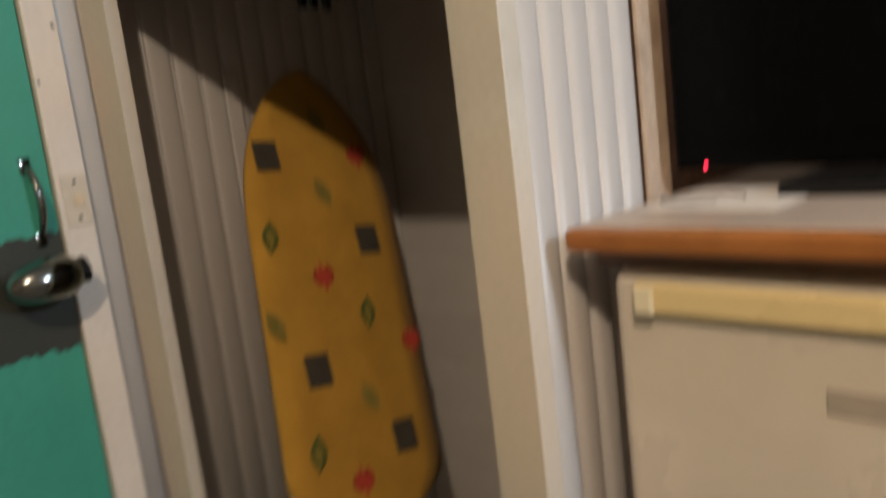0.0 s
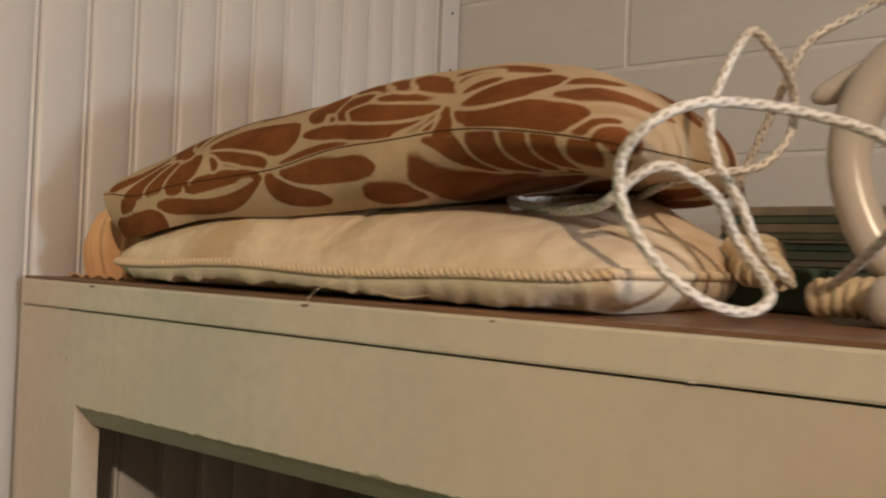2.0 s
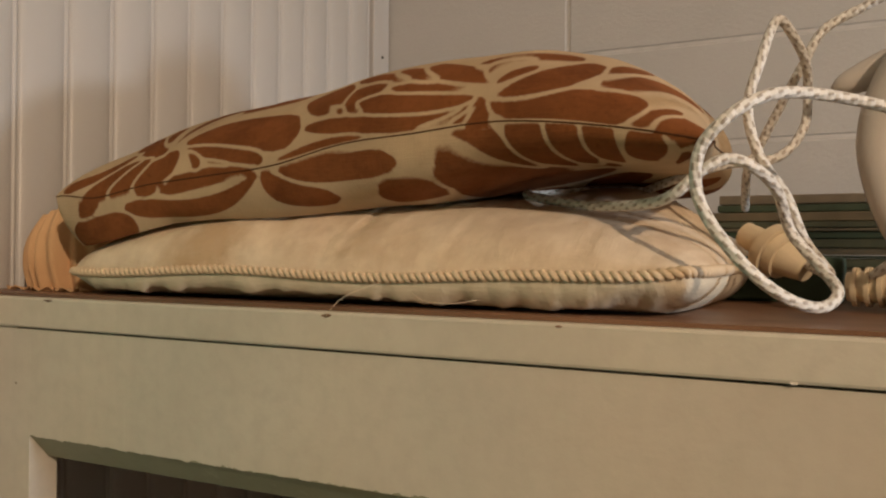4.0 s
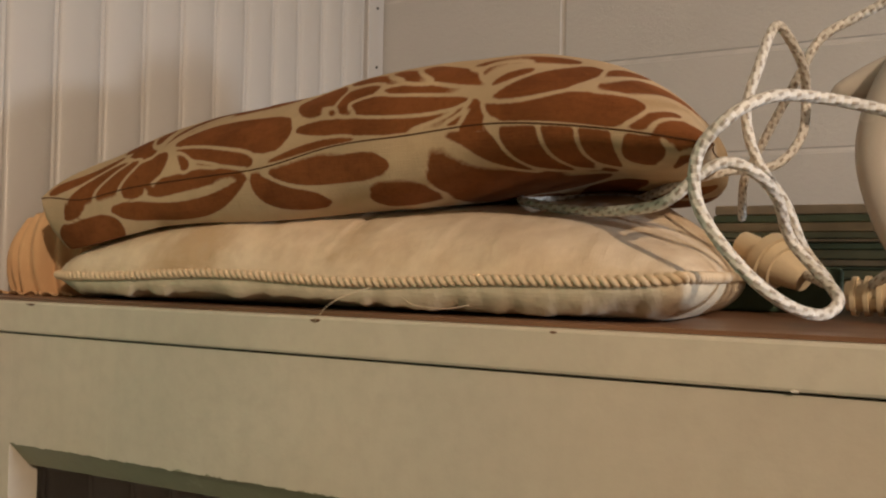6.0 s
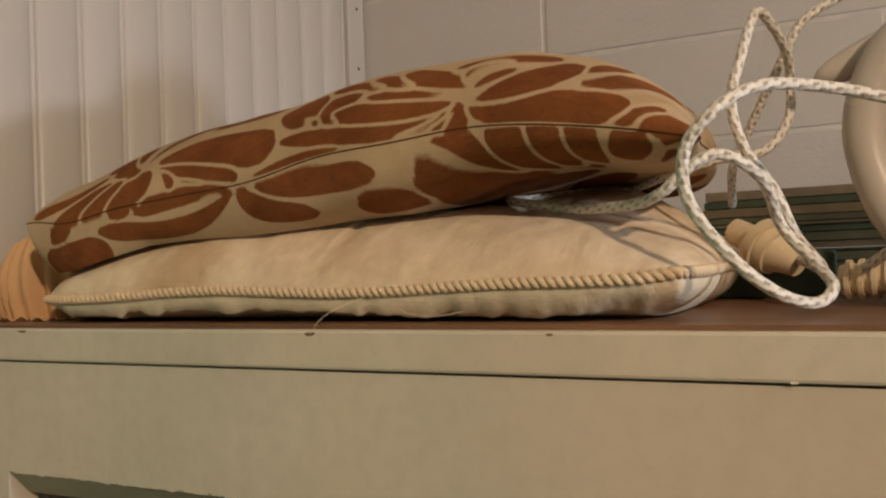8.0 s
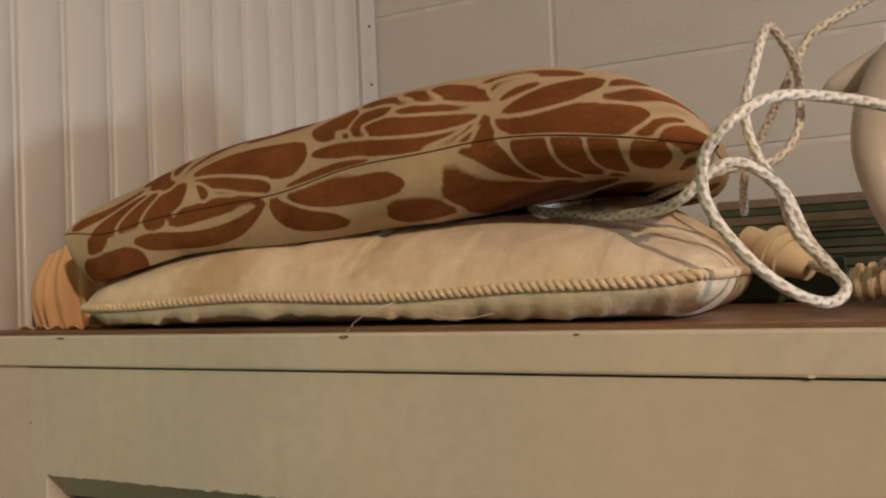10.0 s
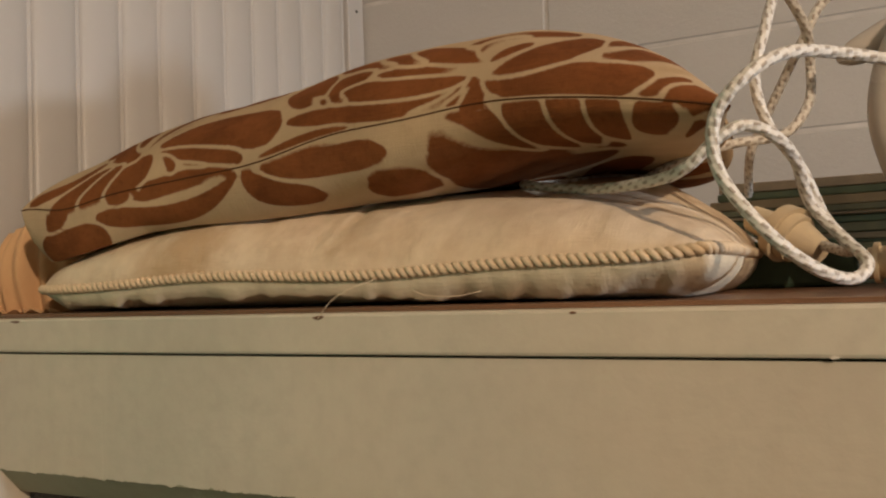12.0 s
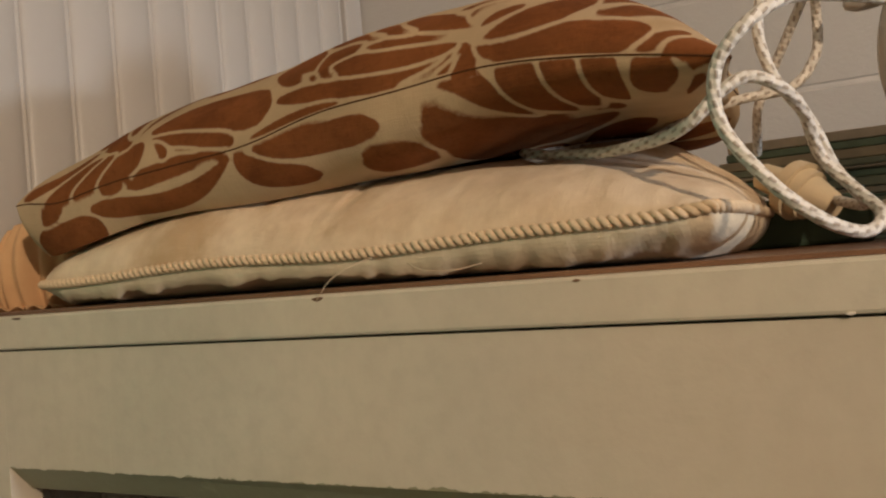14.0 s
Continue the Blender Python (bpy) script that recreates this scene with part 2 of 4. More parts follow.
CORD = braid("flecked_textile_cord", (0.78, 0.745, 0.68), (0.39, 0.335, 0.275))
PEACH = fabric("peach_cloth", (0.62, 0.39, 0.21), (0.52, 0.30, 0.155))
GREEN_BOX = plain("dark_green_card", (0.055, 0.10, 0.06), 0.6, grain=0.3)
BOARD_CLOTH = fabric("yellow_board_cover", (0.47, 0.265, 0.04), (0.37, 0.205, 0.03), weave=700)
SQUARE_INK = plain("dark_grey_print", (0.045, 0.040, 0.030), 0.9, grain=0.2)
LEAF_INK = plain("green_print", (0.085, 0.105, 0.016), 0.9, grain=0.2)
OLIVE_INK = plain("olive_print", (0.27, 0.20, 0.035), 0.9, grain=0.2)
VEIN_INK = plain("dull_green_print", (0.20, 0.175, 0.035), 0.9, grain=0.2)
RED_INK = plain("red_print", (0.45, 0.05, 0.025), 0.9, grain=0.2)
WALL_PAINT = worn_paint("plain_wall_paint", (0.31, 0.283, 0.245), rough=0.7)
FLOOR_TILE = worn_paint("grey_cement_floor", (0.16, 0.145, 0.13), rough=0.6)
PAPER = plain("paper", (0.72, 0.66, 0.58), 0.7)

# ---- mesh helpers ----


def mesh_object(name, bm, material, smooth=False):
    data = bpy.data.meshes.new(name)
    bmesh.ops.recalc_face_normals(bm, faces=bm.faces)
    bm.to_mesh(data)
    bm.free()
    for m in material if isinstance(material, (list, tuple)) else [material]:
        data.materials.append(m)
    if smooth:
        for p in data.polygons:
            p.use_smooth = True
    return new(name, data)


def part(name, bm, material, parent, label="", smooth=False):
    ob = mesh_object(name, bm, material, smooth)
    ob.parent = parent
    ob.matrix_parent_inverse = parent.matrix_world.inverted() if parent.type != "EMPTY" else Matrix.Translation(-parent.location)
    return tagged(ob, label)


def thing(name, place, label, category, group="", kind=""):
    ob = new(name)
    ob.empty_display_size = 0.05
    ob.location = place
    return tagged(ob, label, category, group, kind)


def box(bm, x0, x1, y0, y1, z0, z1, bevel=0.0, segments=2):
    made = bmesh.ops.create_cube(bm, size=1.0, matrix=Matrix.LocRotScale(((x0 + x1) / 2, (y0 + y1) / 2, (z0 + z1) / 2), None, (x1 - x0, y1 - y0, z1 - z0)))
    if bevel:
        edges = {e for v in made["verts"] for e in v.link_edges}
        bmesh.ops.bevel(bm, geom=list(edges), offset=bevel, segments=segments, profile=0.5, affect="EDGES")
    return bm


def boxed(*span, bevel=0.0, segments=2):
    return box(bmesh.new(), *span, bevel=bevel, segments=segments)


def rod(bm, a, b, r, r2=None, sides=14):
    a, b = Vector(a), Vector(b)
    turn = (b - a).to_track_quat("Z", "Y").to_matrix().to_4x4()
    bmesh.ops.create_cone(bm, cap_ends=True, segments=sides, radius1=r, radius2=r if r2 is None else r2, depth=(b - a).length,
                          matrix=Matrix.Translation((a + b) / 2) @ turn)
    for f in bm.faces:
        if len(f.verts) == 4 and sides > 8:
            f.smooth = True
        elif len(f.verts) == sides:
            for e in f.edges:
                e.smooth = False
    return bm


def glide(points, steps=10):
    """A Catmull-Rom line through the points."""
    pts = [Vector(p) for p in points]
    pts = [2 * pts[0] - pts[1]] + pts + [2 * pts[-1] - pts[-2]]
    out = []
    for a, b, c, d in zip(pts, pts[1:], pts[2:], pts[3:]):
        for k in range(steps):
            t = k / steps
            out.append(0.5 * (2 * b + (c - a) * t + (2 * a - 5 * b + 4 * c - d) * t * t + (3 * b - a - 3 * c + d) * t ** 3))
    return out + [pts[-2]]


def tube(bm, line, radius, sides=10, uv=True, phase=0.0, close=True):
    """A tube along a line; its print map runs in metres along the length and once round the girth."""
    layer = bm.loops.layers.uv.get("print") or bm.loops.layers.uv.new("print")
    side = Vector((0.3, 0.2, 1)).normalized()
    rings, lengths, gone = [], [], 0.0
    for i, p in enumerate(line):
        way = (line[min(i + 1, len(line) - 1)] - line[max(i - 1, 0)]).normalized()
        side = (side - way * side.dot(way)).normalized()
        up = way.cross(side)
        r = radius(i / (len(line) - 1)) if callable(radius) else radius
        rings.append([bm.verts.new(p + (side * math.cos(q) + up * math.sin(q)) * r) for q in (2 * math.pi * k / sides + phase for k in range(sides))])
        gone += (p - line[i - 1]).length if i else 0.0
        lengths.append(gone)
    for i in range(len(rings) - 1):
        for k in range(sides):
            f = bm.faces.new((rings[i][k], rings[i][(k + 1) % sides], rings[i + 1][(k + 1) % sides], rings[i + 1][k]))
            f.smooth = True
            for loop, (at, q) in zip(f.loops, ((i, k), (i, k + 1), (i + 1, k + 1), (i + 1, k))):
                loop[layer].uv = (lengths[at], q / sides)
    if close:
        bm.faces.new(rings[0][::-1])
        bm.faces.new(rings[-1])
    return bm


def twisted(bm, line, radius, pitch, strands=2, sides=6):
    """A laid cord: strands wound about a line."""
    side, gone, wound = Vector((0.1, 0.2, 1)).normalized(), 0.0, [[] for _ in range(strands)]
    for i, p in enumerate(line):
        way = (line[min(i + 1, len(line) - 1)] - line[max(i - 1, 0)]).normalized()
        side = (side - way * side.dot(way)).normalized()
        up = way.cross(side)
        gone += (p - line[i - 1]).length if i else 0.0
        for s in range(strands):
            q = 2 * math.pi * (gone / pitch + s / strands)
            wound[s].append(p + (side * math.cos(q) + up * math.sin(q)) * radius * 0.5)
    for w in wound:
        tube(bm, w, radius * 0.62, sides)
    return bm


def resample(line, step):
    out, carry = [line[0]], 0.0
    for a, b in zip(line, line[1:]):
        d = (b - a).length
        s = step - carry
        while s <= d:
            out.append(a.lerp(b, s / d))
            s += step
        carry = d - (s - step)
    return out


# ---- room shell ----
TOP = 1.624
WALL_X, BACK_Y = -0.019, 0.643
RIGHT_X, FRONT_Y, CEIL = 4.2, -4.2, 2.95

tagged(mesh_object("floor", boxed(-0.15, RIGHT_X + 0.12, FRONT_Y - 0.12, BACK_Y + 0.2, -0.1, 0.0), FLOOR_TILE), "grey cement floor", "floor", kind="structure")
tagged(mesh_object("ceiling", boxed(-0.15, RIGHT_X + 0.12, FRONT_Y - 0.12, BACK_Y + 0.2, CEIL, CEIL + 0.1), WALL_PAINT), "plain painted ceiling", "ceiling", kind="structure")
tagged(mesh_object("wall_right", boxed(RIGHT_X, RIGHT_X + 0.12, FRONT_Y, BACK_Y + 0.12, 0, CEIL), WALL_PAINT), "plain painted wall", "wall", kind="structure")
tagged(mesh_object("wall_front", boxed(-0.15, RIGHT_X, FRONT_Y - 0.12, FRONT_Y, 0, CEIL), WALL_PAINT), "plain painted wall", "wall", kind="structure")
wall_left = boxed(WALL_X - 0.12, WALL_X, -0.085, BACK_Y + 0.1, 0, CEIL)
box(wall_left, WALL_X - 0.12, WALL_X, -0.98, -0.085, 2.08, CEIL)
box(wall_left, WALL_X - 0.12, WALL_X, FRONT_Y, -0.98, 0, CEIL)
WALL_LEFT = tagged(mesh_object("wall_left", wall_left, WALL_PAINT), "wall clad with white fluted plastic panelling", "wall", kind="structure")
WALL_BACK = tagged(mesh_object("wall_back", boxed(WALL_X, RIGHT_X, BACK_Y + 0.003, BACK_Y + 0.12, 0, CEIL), MORTAR), "grey painted blockwork wall with fine joints", "wall", kind="structure")

# ---- door in the left wall ----
DOOR_EDGE = -0.091


def build_door():
    door = thing("door_1", (-0.02, -0.5, 0), "closed teal painted door with a dark bare patch round its lever", "door", kind="structure")
    leaf = part("leaf", boxed(-0.045, -0.004, -0.93, DOOR_EDGE - 0.003, 0.01, 2.04, bevel=0.002), TEAL, door)
    # bare patch with a ragged rim
    bm = bmesh.new()
    rnd = random.Random(4)
    rim = []
    y0, y1, z0, z1 = -0.285, DOOR_EDGE - 0.0035, 0.945, 1.132
    for k in range(26):
        rim.append((y0 + (y1 - y0) * k / 26, z1 - 0.010 * (1 - k / 26) + rnd.uniform(-0.004, 0.004)))
    for k in range(14):
        rim.append((y1, z1 + (z0 - z1) * k / 14))
    for k in range(26):
        rim.append((y1 + (y0 - y1) * k / 26, z0 + rnd.uniform(-0.006, 0.006)))
    for k in range(14):
        rim.append((y0 + rnd.uniform(-0.005, 0.005), z0 + (z1 - z0) * k / 14))
    bm.faces.new([bm.verts.new((-0.0025, y, z)) for y, z in rim])
    made = bmesh.ops.extrude_face_region(bm, geom=bm.faces[:])
    bmesh.ops.translate(bm, verts=[v for v in made["geom"] if isinstance(v, bmesh.types.BMVert)], vec=(-0.003, 0, 0))
    bmesh.ops.triangulate(bm, faces=bm.faces[:])
    part("bare_patch", bm, BARE, leaf, "ragged patch of dark bare surface")
    lever = bmesh.new()
    rod(lever, (-0.002, -0.142, 1.066), (0.012, -0.142, 1.066), 0.026, 0.024, 24)
    rod(lever, (0.008, -0.142, 1.066), (0.046, -0.142, 1.066), 0.012, 0.012, 16)
    rod(lever, (0.050, -0.104, 1.070), (0.049, -0.088, 1.071), 0.020, 0.021, 18)
    part("lever_base", lever, BLACK, leaf)
    arm = bmesh.new()
    line = glide([(0.050, -0.100, 1.070), (0.052, -0.118, 1.069), (0.053, -0.150, 1.067), (0.052, -0.180, 1.064), (0.048, -0.206, 1.062)], 8)
    tube(arm, line, lambda t: 0.007 + 0.027 * math.sin(math.pi * (0.10 + 0.88 * t)) ** 0.6, 24)
    part("lever", arm, CHROME, door, "chrome lever handle", True)
    pull = bmesh.new()
    line = glide([(0.0, -0.128, 1.238), (0.012, -0.127, 1.228), (0.024, -0.126, 1.205), (0.027, -0.125, 1.182), (0.024, -0.125, 1.160), (0.012, -0.125, 1.137), (0.0, -0.125, 1.128)], 6)
    tube(pull, line, lambda t: 0.0042 + 0.0022 * math.sin(math.pi * t), 12)
    box(pull, -0.004, 0.002, -0.136, -0.120, 1.226, 1.250, 0.001)
    box(pull, -0.004, 0.002, -0.133, -0.117, 1.112, 1.134, 0.001)
    part("pull_handle", pull, CHROME, leaf, "small chrome pull handle", True)


build_door()
casing = boxed(-0.05, 0.006, DOOR_EDGE, -0.040, 0, 2.10, bevel=0.003)
box(casing, -0.05, 0.006, -0.99, -0.935, 0, 2.10, 0.003)
box(casing, -0.05, 0.006, -0.935, DOOR_EDGE, 2.045, 2.10, 0.003)
tagged(mesh_object("door_frame", casing, CASING), "chipped white painted wooden door frame", "door frame", kind="structure")

plate = thing("strike_plate", (0.007, -0.063, 1.175), "worn cream metal strike plate on the door frame", "strike plate")
part("plate", boxed(0.0062, 0.0095, -0.084, -0.043, 1.135, 1.216, bevel=0.0012), ENAMEL, plate)
for z in (1.147, 1.204):
    part("screw", rod(bmesh.new(), (0.009, -0.063, z), (0.0108, -0.063, z), 0.0035, 0.003, 10), SCREW_DARK, plate)
hole = boxed(0.009, 0.0125, -0.069, -0.053, 1.166, 1.184, bevel=0.001)
part("keeper", hole, PLASTIC_CREAM, plate)
for y, z, r in ((-0.050, 1.493, 0.0042), (-0.049, 1.444, 0.003), (-0.086, 1.36, 0.0025)):
    nail = rod(bmesh.new(), (0.004, y, z), (0.0125 if r > 0.004 else 0.0085, y, z + 0.002), r, r * 0.8, 10)
    tagged(mesh_object("nail", nail, SCREW_DARK), "dark nail head in the white door frame", "nail", "nails in the frame")

# ---- open closet ----
FACE_W = 0.843
closet = thing("closet", (0.42, 0.3, 0), "open cream painted wooden closet with a fluted side panel", "closet")
part("stile", boxed(0.0, 0.0861, 0.0, 0.0225, 0, 1.5990), CREAM, closet)
part("stile", boxed(0.779, FACE_W, 0.0, 0.028, 0, 1.5990, bevel=0.0012), CREAM, closet)
lintel = bmesh.new()
profile = [(0.0005, 1.5990, 0), (0.0005, 1.5235, 0.001), (0.0150, 1.5062, 0.004), (0.0280, 1.5075, 0.004), (0.0280, 1.5990, 0)]
ends = [[lintel.verts.new((x, y, z + (rise if x > 0.5 else 0))) for y, z, rise in profile] for x in (0.0864, 0.7788)]
for k in range(5):
    lintel.faces.new((ends[0][k], ends[0][(k + 1) % 5], ends[1][(k + 1) % 5], ends[1][k]))
lintel.faces.new(ends[0]), lintel.faces.new(ends[1][::-1])
part("lintel", lintel, FRAME_GREEN, closet, "grey-green lintel under flaking cream paint")


def paint_skin():
    """The cream coat over the lintel, its lower rim ragged where the brush stopped and paint flaked."""
    bm = bmesh.new()
    rnd = random.Random(8)
    cols = 420
    rows = []
    for i in range(cols + 1):
        x = 0.0862 + (0.7788 - 0.0862) * i / cols
        flake = max(0.0, noise.noise(Vector((x * 31, 2.0, 0))) - 0.20) * 0.004
        low = 1.5236 + 0.0020 * (x - 0.087) / 0.69 + flake + 0.0013 * noise.noise(Vector((x * 130, 0, 0))) + 0.0010 * noise.noise(Vector((x * 420, 4, 0))) + rnd.uniform(-0.0003, 0.0003)
        sag = max(0.0, 1.5230 - low) * 0.6
        rows.append([bm.verts.new(p) for p in ((x, 0.0 + sag, low), (x, 0.0006 + sag, low), (x, 0.0004, 1.5990), (x, 0.0, 1.5990))])
    for a, d in zip(rows, rows[1:]):
        for k in range(4):
            bm.faces.new((a[k], a[(k + 1) % 4], d[(k + 1) % 4], d[k]))
    bm.faces.new(rows[0]), bm.faces.new(rows[-1][::-1])
    return bm


part("paint_coat", paint_skin(), SMUDGE_SHADED, closet, "cream paint with a ragged lower rim")
part("top_edge", boxed(-0.002, FACE_W + 0.004, -0.0025, 0.022, 1.6003, TOP - 0.002, bevel=0.0018), CHIPPED, closet)
part("top_panel", boxed(-0.008, FACE_W + 0.002, 0.0215, BACK_Y - 0.012, 1.604, TOP, bevel=0.001), BOARD_WOOD, closet, "bare brown top board")
part("edge_strip", boxed(-0.004, FACE_W + 0.002, 0.002, 0.0212, TOP - 0.0018, TOP + 0.0004), BOARD_WOOD, closet, "worn brown edge")
part("crack_filler", boxed(-0.0004, 0.070, 0.0010, 0.020, 1.5986, 1.6007), CREAM, closet, "paint bridging the crack")


def chip_mesh(x, z, wide, high, seed):
    """A flake of bare brown wood where the edge's paint broke away."""
    rnd, bm = random.Random(seed), bmesh.new()
    ring_pts = [(x + wide * math.cos(q) * rnd.uniform(0.55, 1), z + high * math.sin(q) * rnd.uniform(0.5, 1)) for q in (2 * math.pi * k / 11 for k in range(11))]
    front = [bm.verts.new((a, -0.0028, min(b, TOP - 0.0032))) for a, b in ring_pts]
    back = [bm.verts.new((a, -0.0020, min(b, TOP - 0.0032))) for a, b in ring_pts]
    bm.faces.new(front)
    for k in range(11):
        bm.faces.new((front[k], back[k], back[(k + 1) % 11], front[(k + 1) % 11]))
    return bm


for x, z, wide, high, seed in ((0.343, 1.6198, 0.0045, 0.0014, 1), (0.108, 1.6202, 0.0055, 0.0011, 3), (0.735, 1.6190, 0.007, 0.0026, 6), (0.725, 1.6160, 0.0035, 0.0022, 5), (0.48, 1.6202, 0.0026, 0.0008, 7)):
    part("paint_chip", chip_mesh(x, z, wide, high, seed), EDGE_WOOD if x > 0.7 else BOARD_WOOD, closet, "bare brown chip")
part("paint_chip", chip_mesh(0.586, 1.6008, 0.0026, 0.0007, 4), PAPER, closet, "pale chip on the crack")
part("side_edge", boxed(FACE_W - 0.02, FACE_W + 0.008, 0.0225, BACK_Y - 0.012, 1.596, TOP - 0.001, bevel=0.0015), CASING, closet)
part("corner_post", boxed(FACE_W - 0.006, FACE_W + 0.0, 0.2475, 0.300, 0, 1.594, bevel=0.001), TAN_WOOD, closet, "bare wooden corner post")


ROUND_FLUTE = [(0.0, 0.0), (0.04, 0.25), (0.12, 0.75), (0.25, 0.97), (0.45, 1.0), (0.65, 0.95), (0.80, 0.72), (0.90, 0.3), (0.96, 0.05), (1.0, 0.0)]
FLAT_BEAD = [(0.0, 0.0), (0.02, 0.40), (0.06, 0.66), (0.14, 0.85), (0.30, 0.97), (0.50, 1.0), (0.70, 0.90), (0.82, 0.73), (0.87, 0.55), (0.895, 0.38), (0.92, 0.55), (0.95, 0.68), (0.975, 0.48), (1.0, 0.0)]


def flute(shape, width, depth, z0, z1):
    """One moulded plank, from y = 0 to its width, whose face stands out towards +x."""
    bm = bmesh.new()
    low = [bm.verts.new((d * depth, u * width, z0)) for u, d in shape]
    high = [bm.verts.new((d * depth, u * width, z1)) for u, d in shape]
    for i in range(len(shape) - 1):
        bm.faces.new((low[i], low[i + 1], high[i + 1], high[i])).smooth = True
    back_low = [bm.verts.new((-0.003, 0, z0)), bm.verts.new((-0.003, width, z0))]
    back_high = [bm.verts.new((-0.003, 0, z1)), bm.verts.new((-0.003, width, z1))]
    bm.faces.new((back_low[0], back_high[0], back_high[1], back_low[1]))
    bm.faces.new((low[0], high[0], back_high[0], back_low[0]))
    bm.faces.new((low[-1], back_low[1], back_high[1], high[-1]))
    bm.faces.new(high + [back_high[1], back_high[0]])
    bm.faces.new(low + [back_low[1], back_low[0]])
    return bm


def plank_row(parent, shape, count, width, depth, z0, z1, x, y):
    ob = part("plank", flute(shape, width, depth, z0, z1), PVC_WHITE, parent)
    ob.location = (x, y, 0)
    ob.matrix_parent_inverse = Matrix.Translation(-parent.location)
    for k in range(1, count):
        more = new("plank", ob.data)
        more.parent, more.matrix_parent_inverse = parent, ob.matrix_parent_inverse
        more.location = (x, y + k * width, 0)


plank_row(closet, ROUND_FLUTE, 5, 0.0435, 0.0075, 0, 1.594, FACE_W - 0.010, 0.0295)
part("side_board", boxed(FACE_W - 0.024, FACE_W - 0.0135, 0.0285, BACK_Y - 0.012, 0, 1.594), BOARD_WOOD, closet)
plank_row(WALL_LEFT, FLAT_BEAD, 13, 0.0490, 0.0065, 0, CEIL, WALL_X + 0.003, -0.0395)
tagged(mesh_object("batten", boxed(WALL_X + 0.0098, WALL_X + 0.018, 0.2440, 0.2745, 0, 1.362, bevel=0.002), PVC_WHITE), "narrow white plastic batten standing against the panelling", "batten")
tagged(mesh_object("trim", boxed(WALL_X, WALL_X + 0.012, 0.6008, 0.6415, 0, CEIL, bevel=0.002), PVC_WHITE), "white corner trim strip with small nails", "trim", kind="structure")
for z in (1.90, 1.935, 2.02, 2.12):
    tagged(mesh_object("nail", rod(bmesh.new(), (WALL_X + 0.011, 0.622, z), (WALL_X + 0.0135, 0.622, z), 0.0022, 0.002, 8), SCREW_DARK), "small nail head in the corner trim", "nail", "nails in the trim")

# ---- cushions ----


def crown(x, y):
    """The pillow's plump corner behind the cord."""
    return 0.021 * math.exp(-((x - 0.47) / 0.055) ** 2 - ((y - 0.205) / 0.05) ** 2)


def plump(u):
    """The pillow is stuffed fuller towards the wall."""
    return 0.55 - 0.18 * min(1.0, max(0.0, -u) / 0.4)


def low_top(x, y):
    """Height of the cream pillow's upper face."""
    u, v = (x - 0.3200) / 0.2260, (y - 0.215) / 0.205
    if abs(u) >= 1 or abs(v) >= 1:
        return TOP
    s = ((1 - abs(u) ** 2.6) * (1 - abs(v) ** 2.6)) ** plump(u)
    return 1.641 + 0.058 * s + crown(x, y)


def cushion_mesh(cx, cy, half_x, half_y, top, seam, bottom, n=56, pinch=0.05, turn=0.0, fine=1):
    """A stuffed cushion: two faces that meet in a seam. top, seam and bottom give heights at (u, v, x, y)."""
    bm = bmesh.new()
    layer = bm.loops.layers.uv.new("print")
    c, s = math.cos(turn), math.sin(turn)
    faces = []
    grids = []
    for side in (0, 1):
        grid = {}
        for i in range(n + 1):
            for j in range(n + 1):
                u = math.sin(math.pi / 2 * (2 * i / n - 1))
                v = math.sin(math.pi / 2 * (2 * j / n - 1))
                lx = half_x * u * (1 - pinch * (1 - v * v) * abs(u) ** 3 - 0.05 * abs(u) ** 4 * abs(v) ** 10)
                ly = half_y * v * (1 - pinch * (1 - u * u) * abs(v) ** 3 - 0.05 * abs(v) ** 4 * abs(u) ** 10)
                x, y = cx + lx * c - ly * s, cy + lx * s + ly * c
                rim = i in (0, n) or j in (0, n)
                if side and rim:
                    grid[i, j] = grids[0][i, j]
                    continue
                z = seam(u, v, x, y) if rim else (bottom if side else top)(u, v, x, y)
                grid[i, j] = (bm.verts.new((x, y, z)), lx, ly)
        grids.append(grid)
        run = {}
        for i in range(n + 1):
            run[i, 0] = 0.0
            for j in range(1, n + 1):
                run[i, j] = run[i, j - 1] + (grid[i, j][0].co - grid[i, j - 1][0].co).length
        for i in range(n):
            for j in range(n):
                keys = ((i, j), (i + 1, j), (i + 1, j + 1), (i, j + 1))
                f = bm.faces.new([grid[k][0] for k in (keys[::-1] if side else keys)])
                f.smooth = True
                f.material_index = side
                for loop in f.loops:
                    key = next(k for k in keys if grid[k][0] == loop.vert)
                    loop[layer].uv = (grid[key][1], -run[key] if side else run[key])
    return bm, grids[0]


def full(u, v, power=2.6, e=0.55):
    return max(0.0, (1 - abs(u) ** power) * (1 - abs(v) ** power)) ** e


def rumple(x, y, amount, scale=14.0):
    return amount * noise.noise(Vector((x * scale, y * scale, 3.1)))


def low_seam(u, v, x, y):
    lift = 0.006 * max(0.0, u) ** 6 - 0.002 * max(0.0, -u) ** 3
    return 1.6405 + lift + 0.0015 * math.sin(x * 31)


def crease(x, y):
    """A sharp dent across the front of the upper face, and fine gathers that run back from the piping."""
    dent = -0.0040 * math.exp(-((x - 0.336 - 0.06 * (y - 0.06)) / 0.0028) ** 2 - ((y - 0.055) / 0.022) ** 2)
    return dent + 0.0016 * noise.noise(Vector((x * 120, y * 10, 5.0))) * math.exp(-((y - 0.015) / 0.035) ** 2)


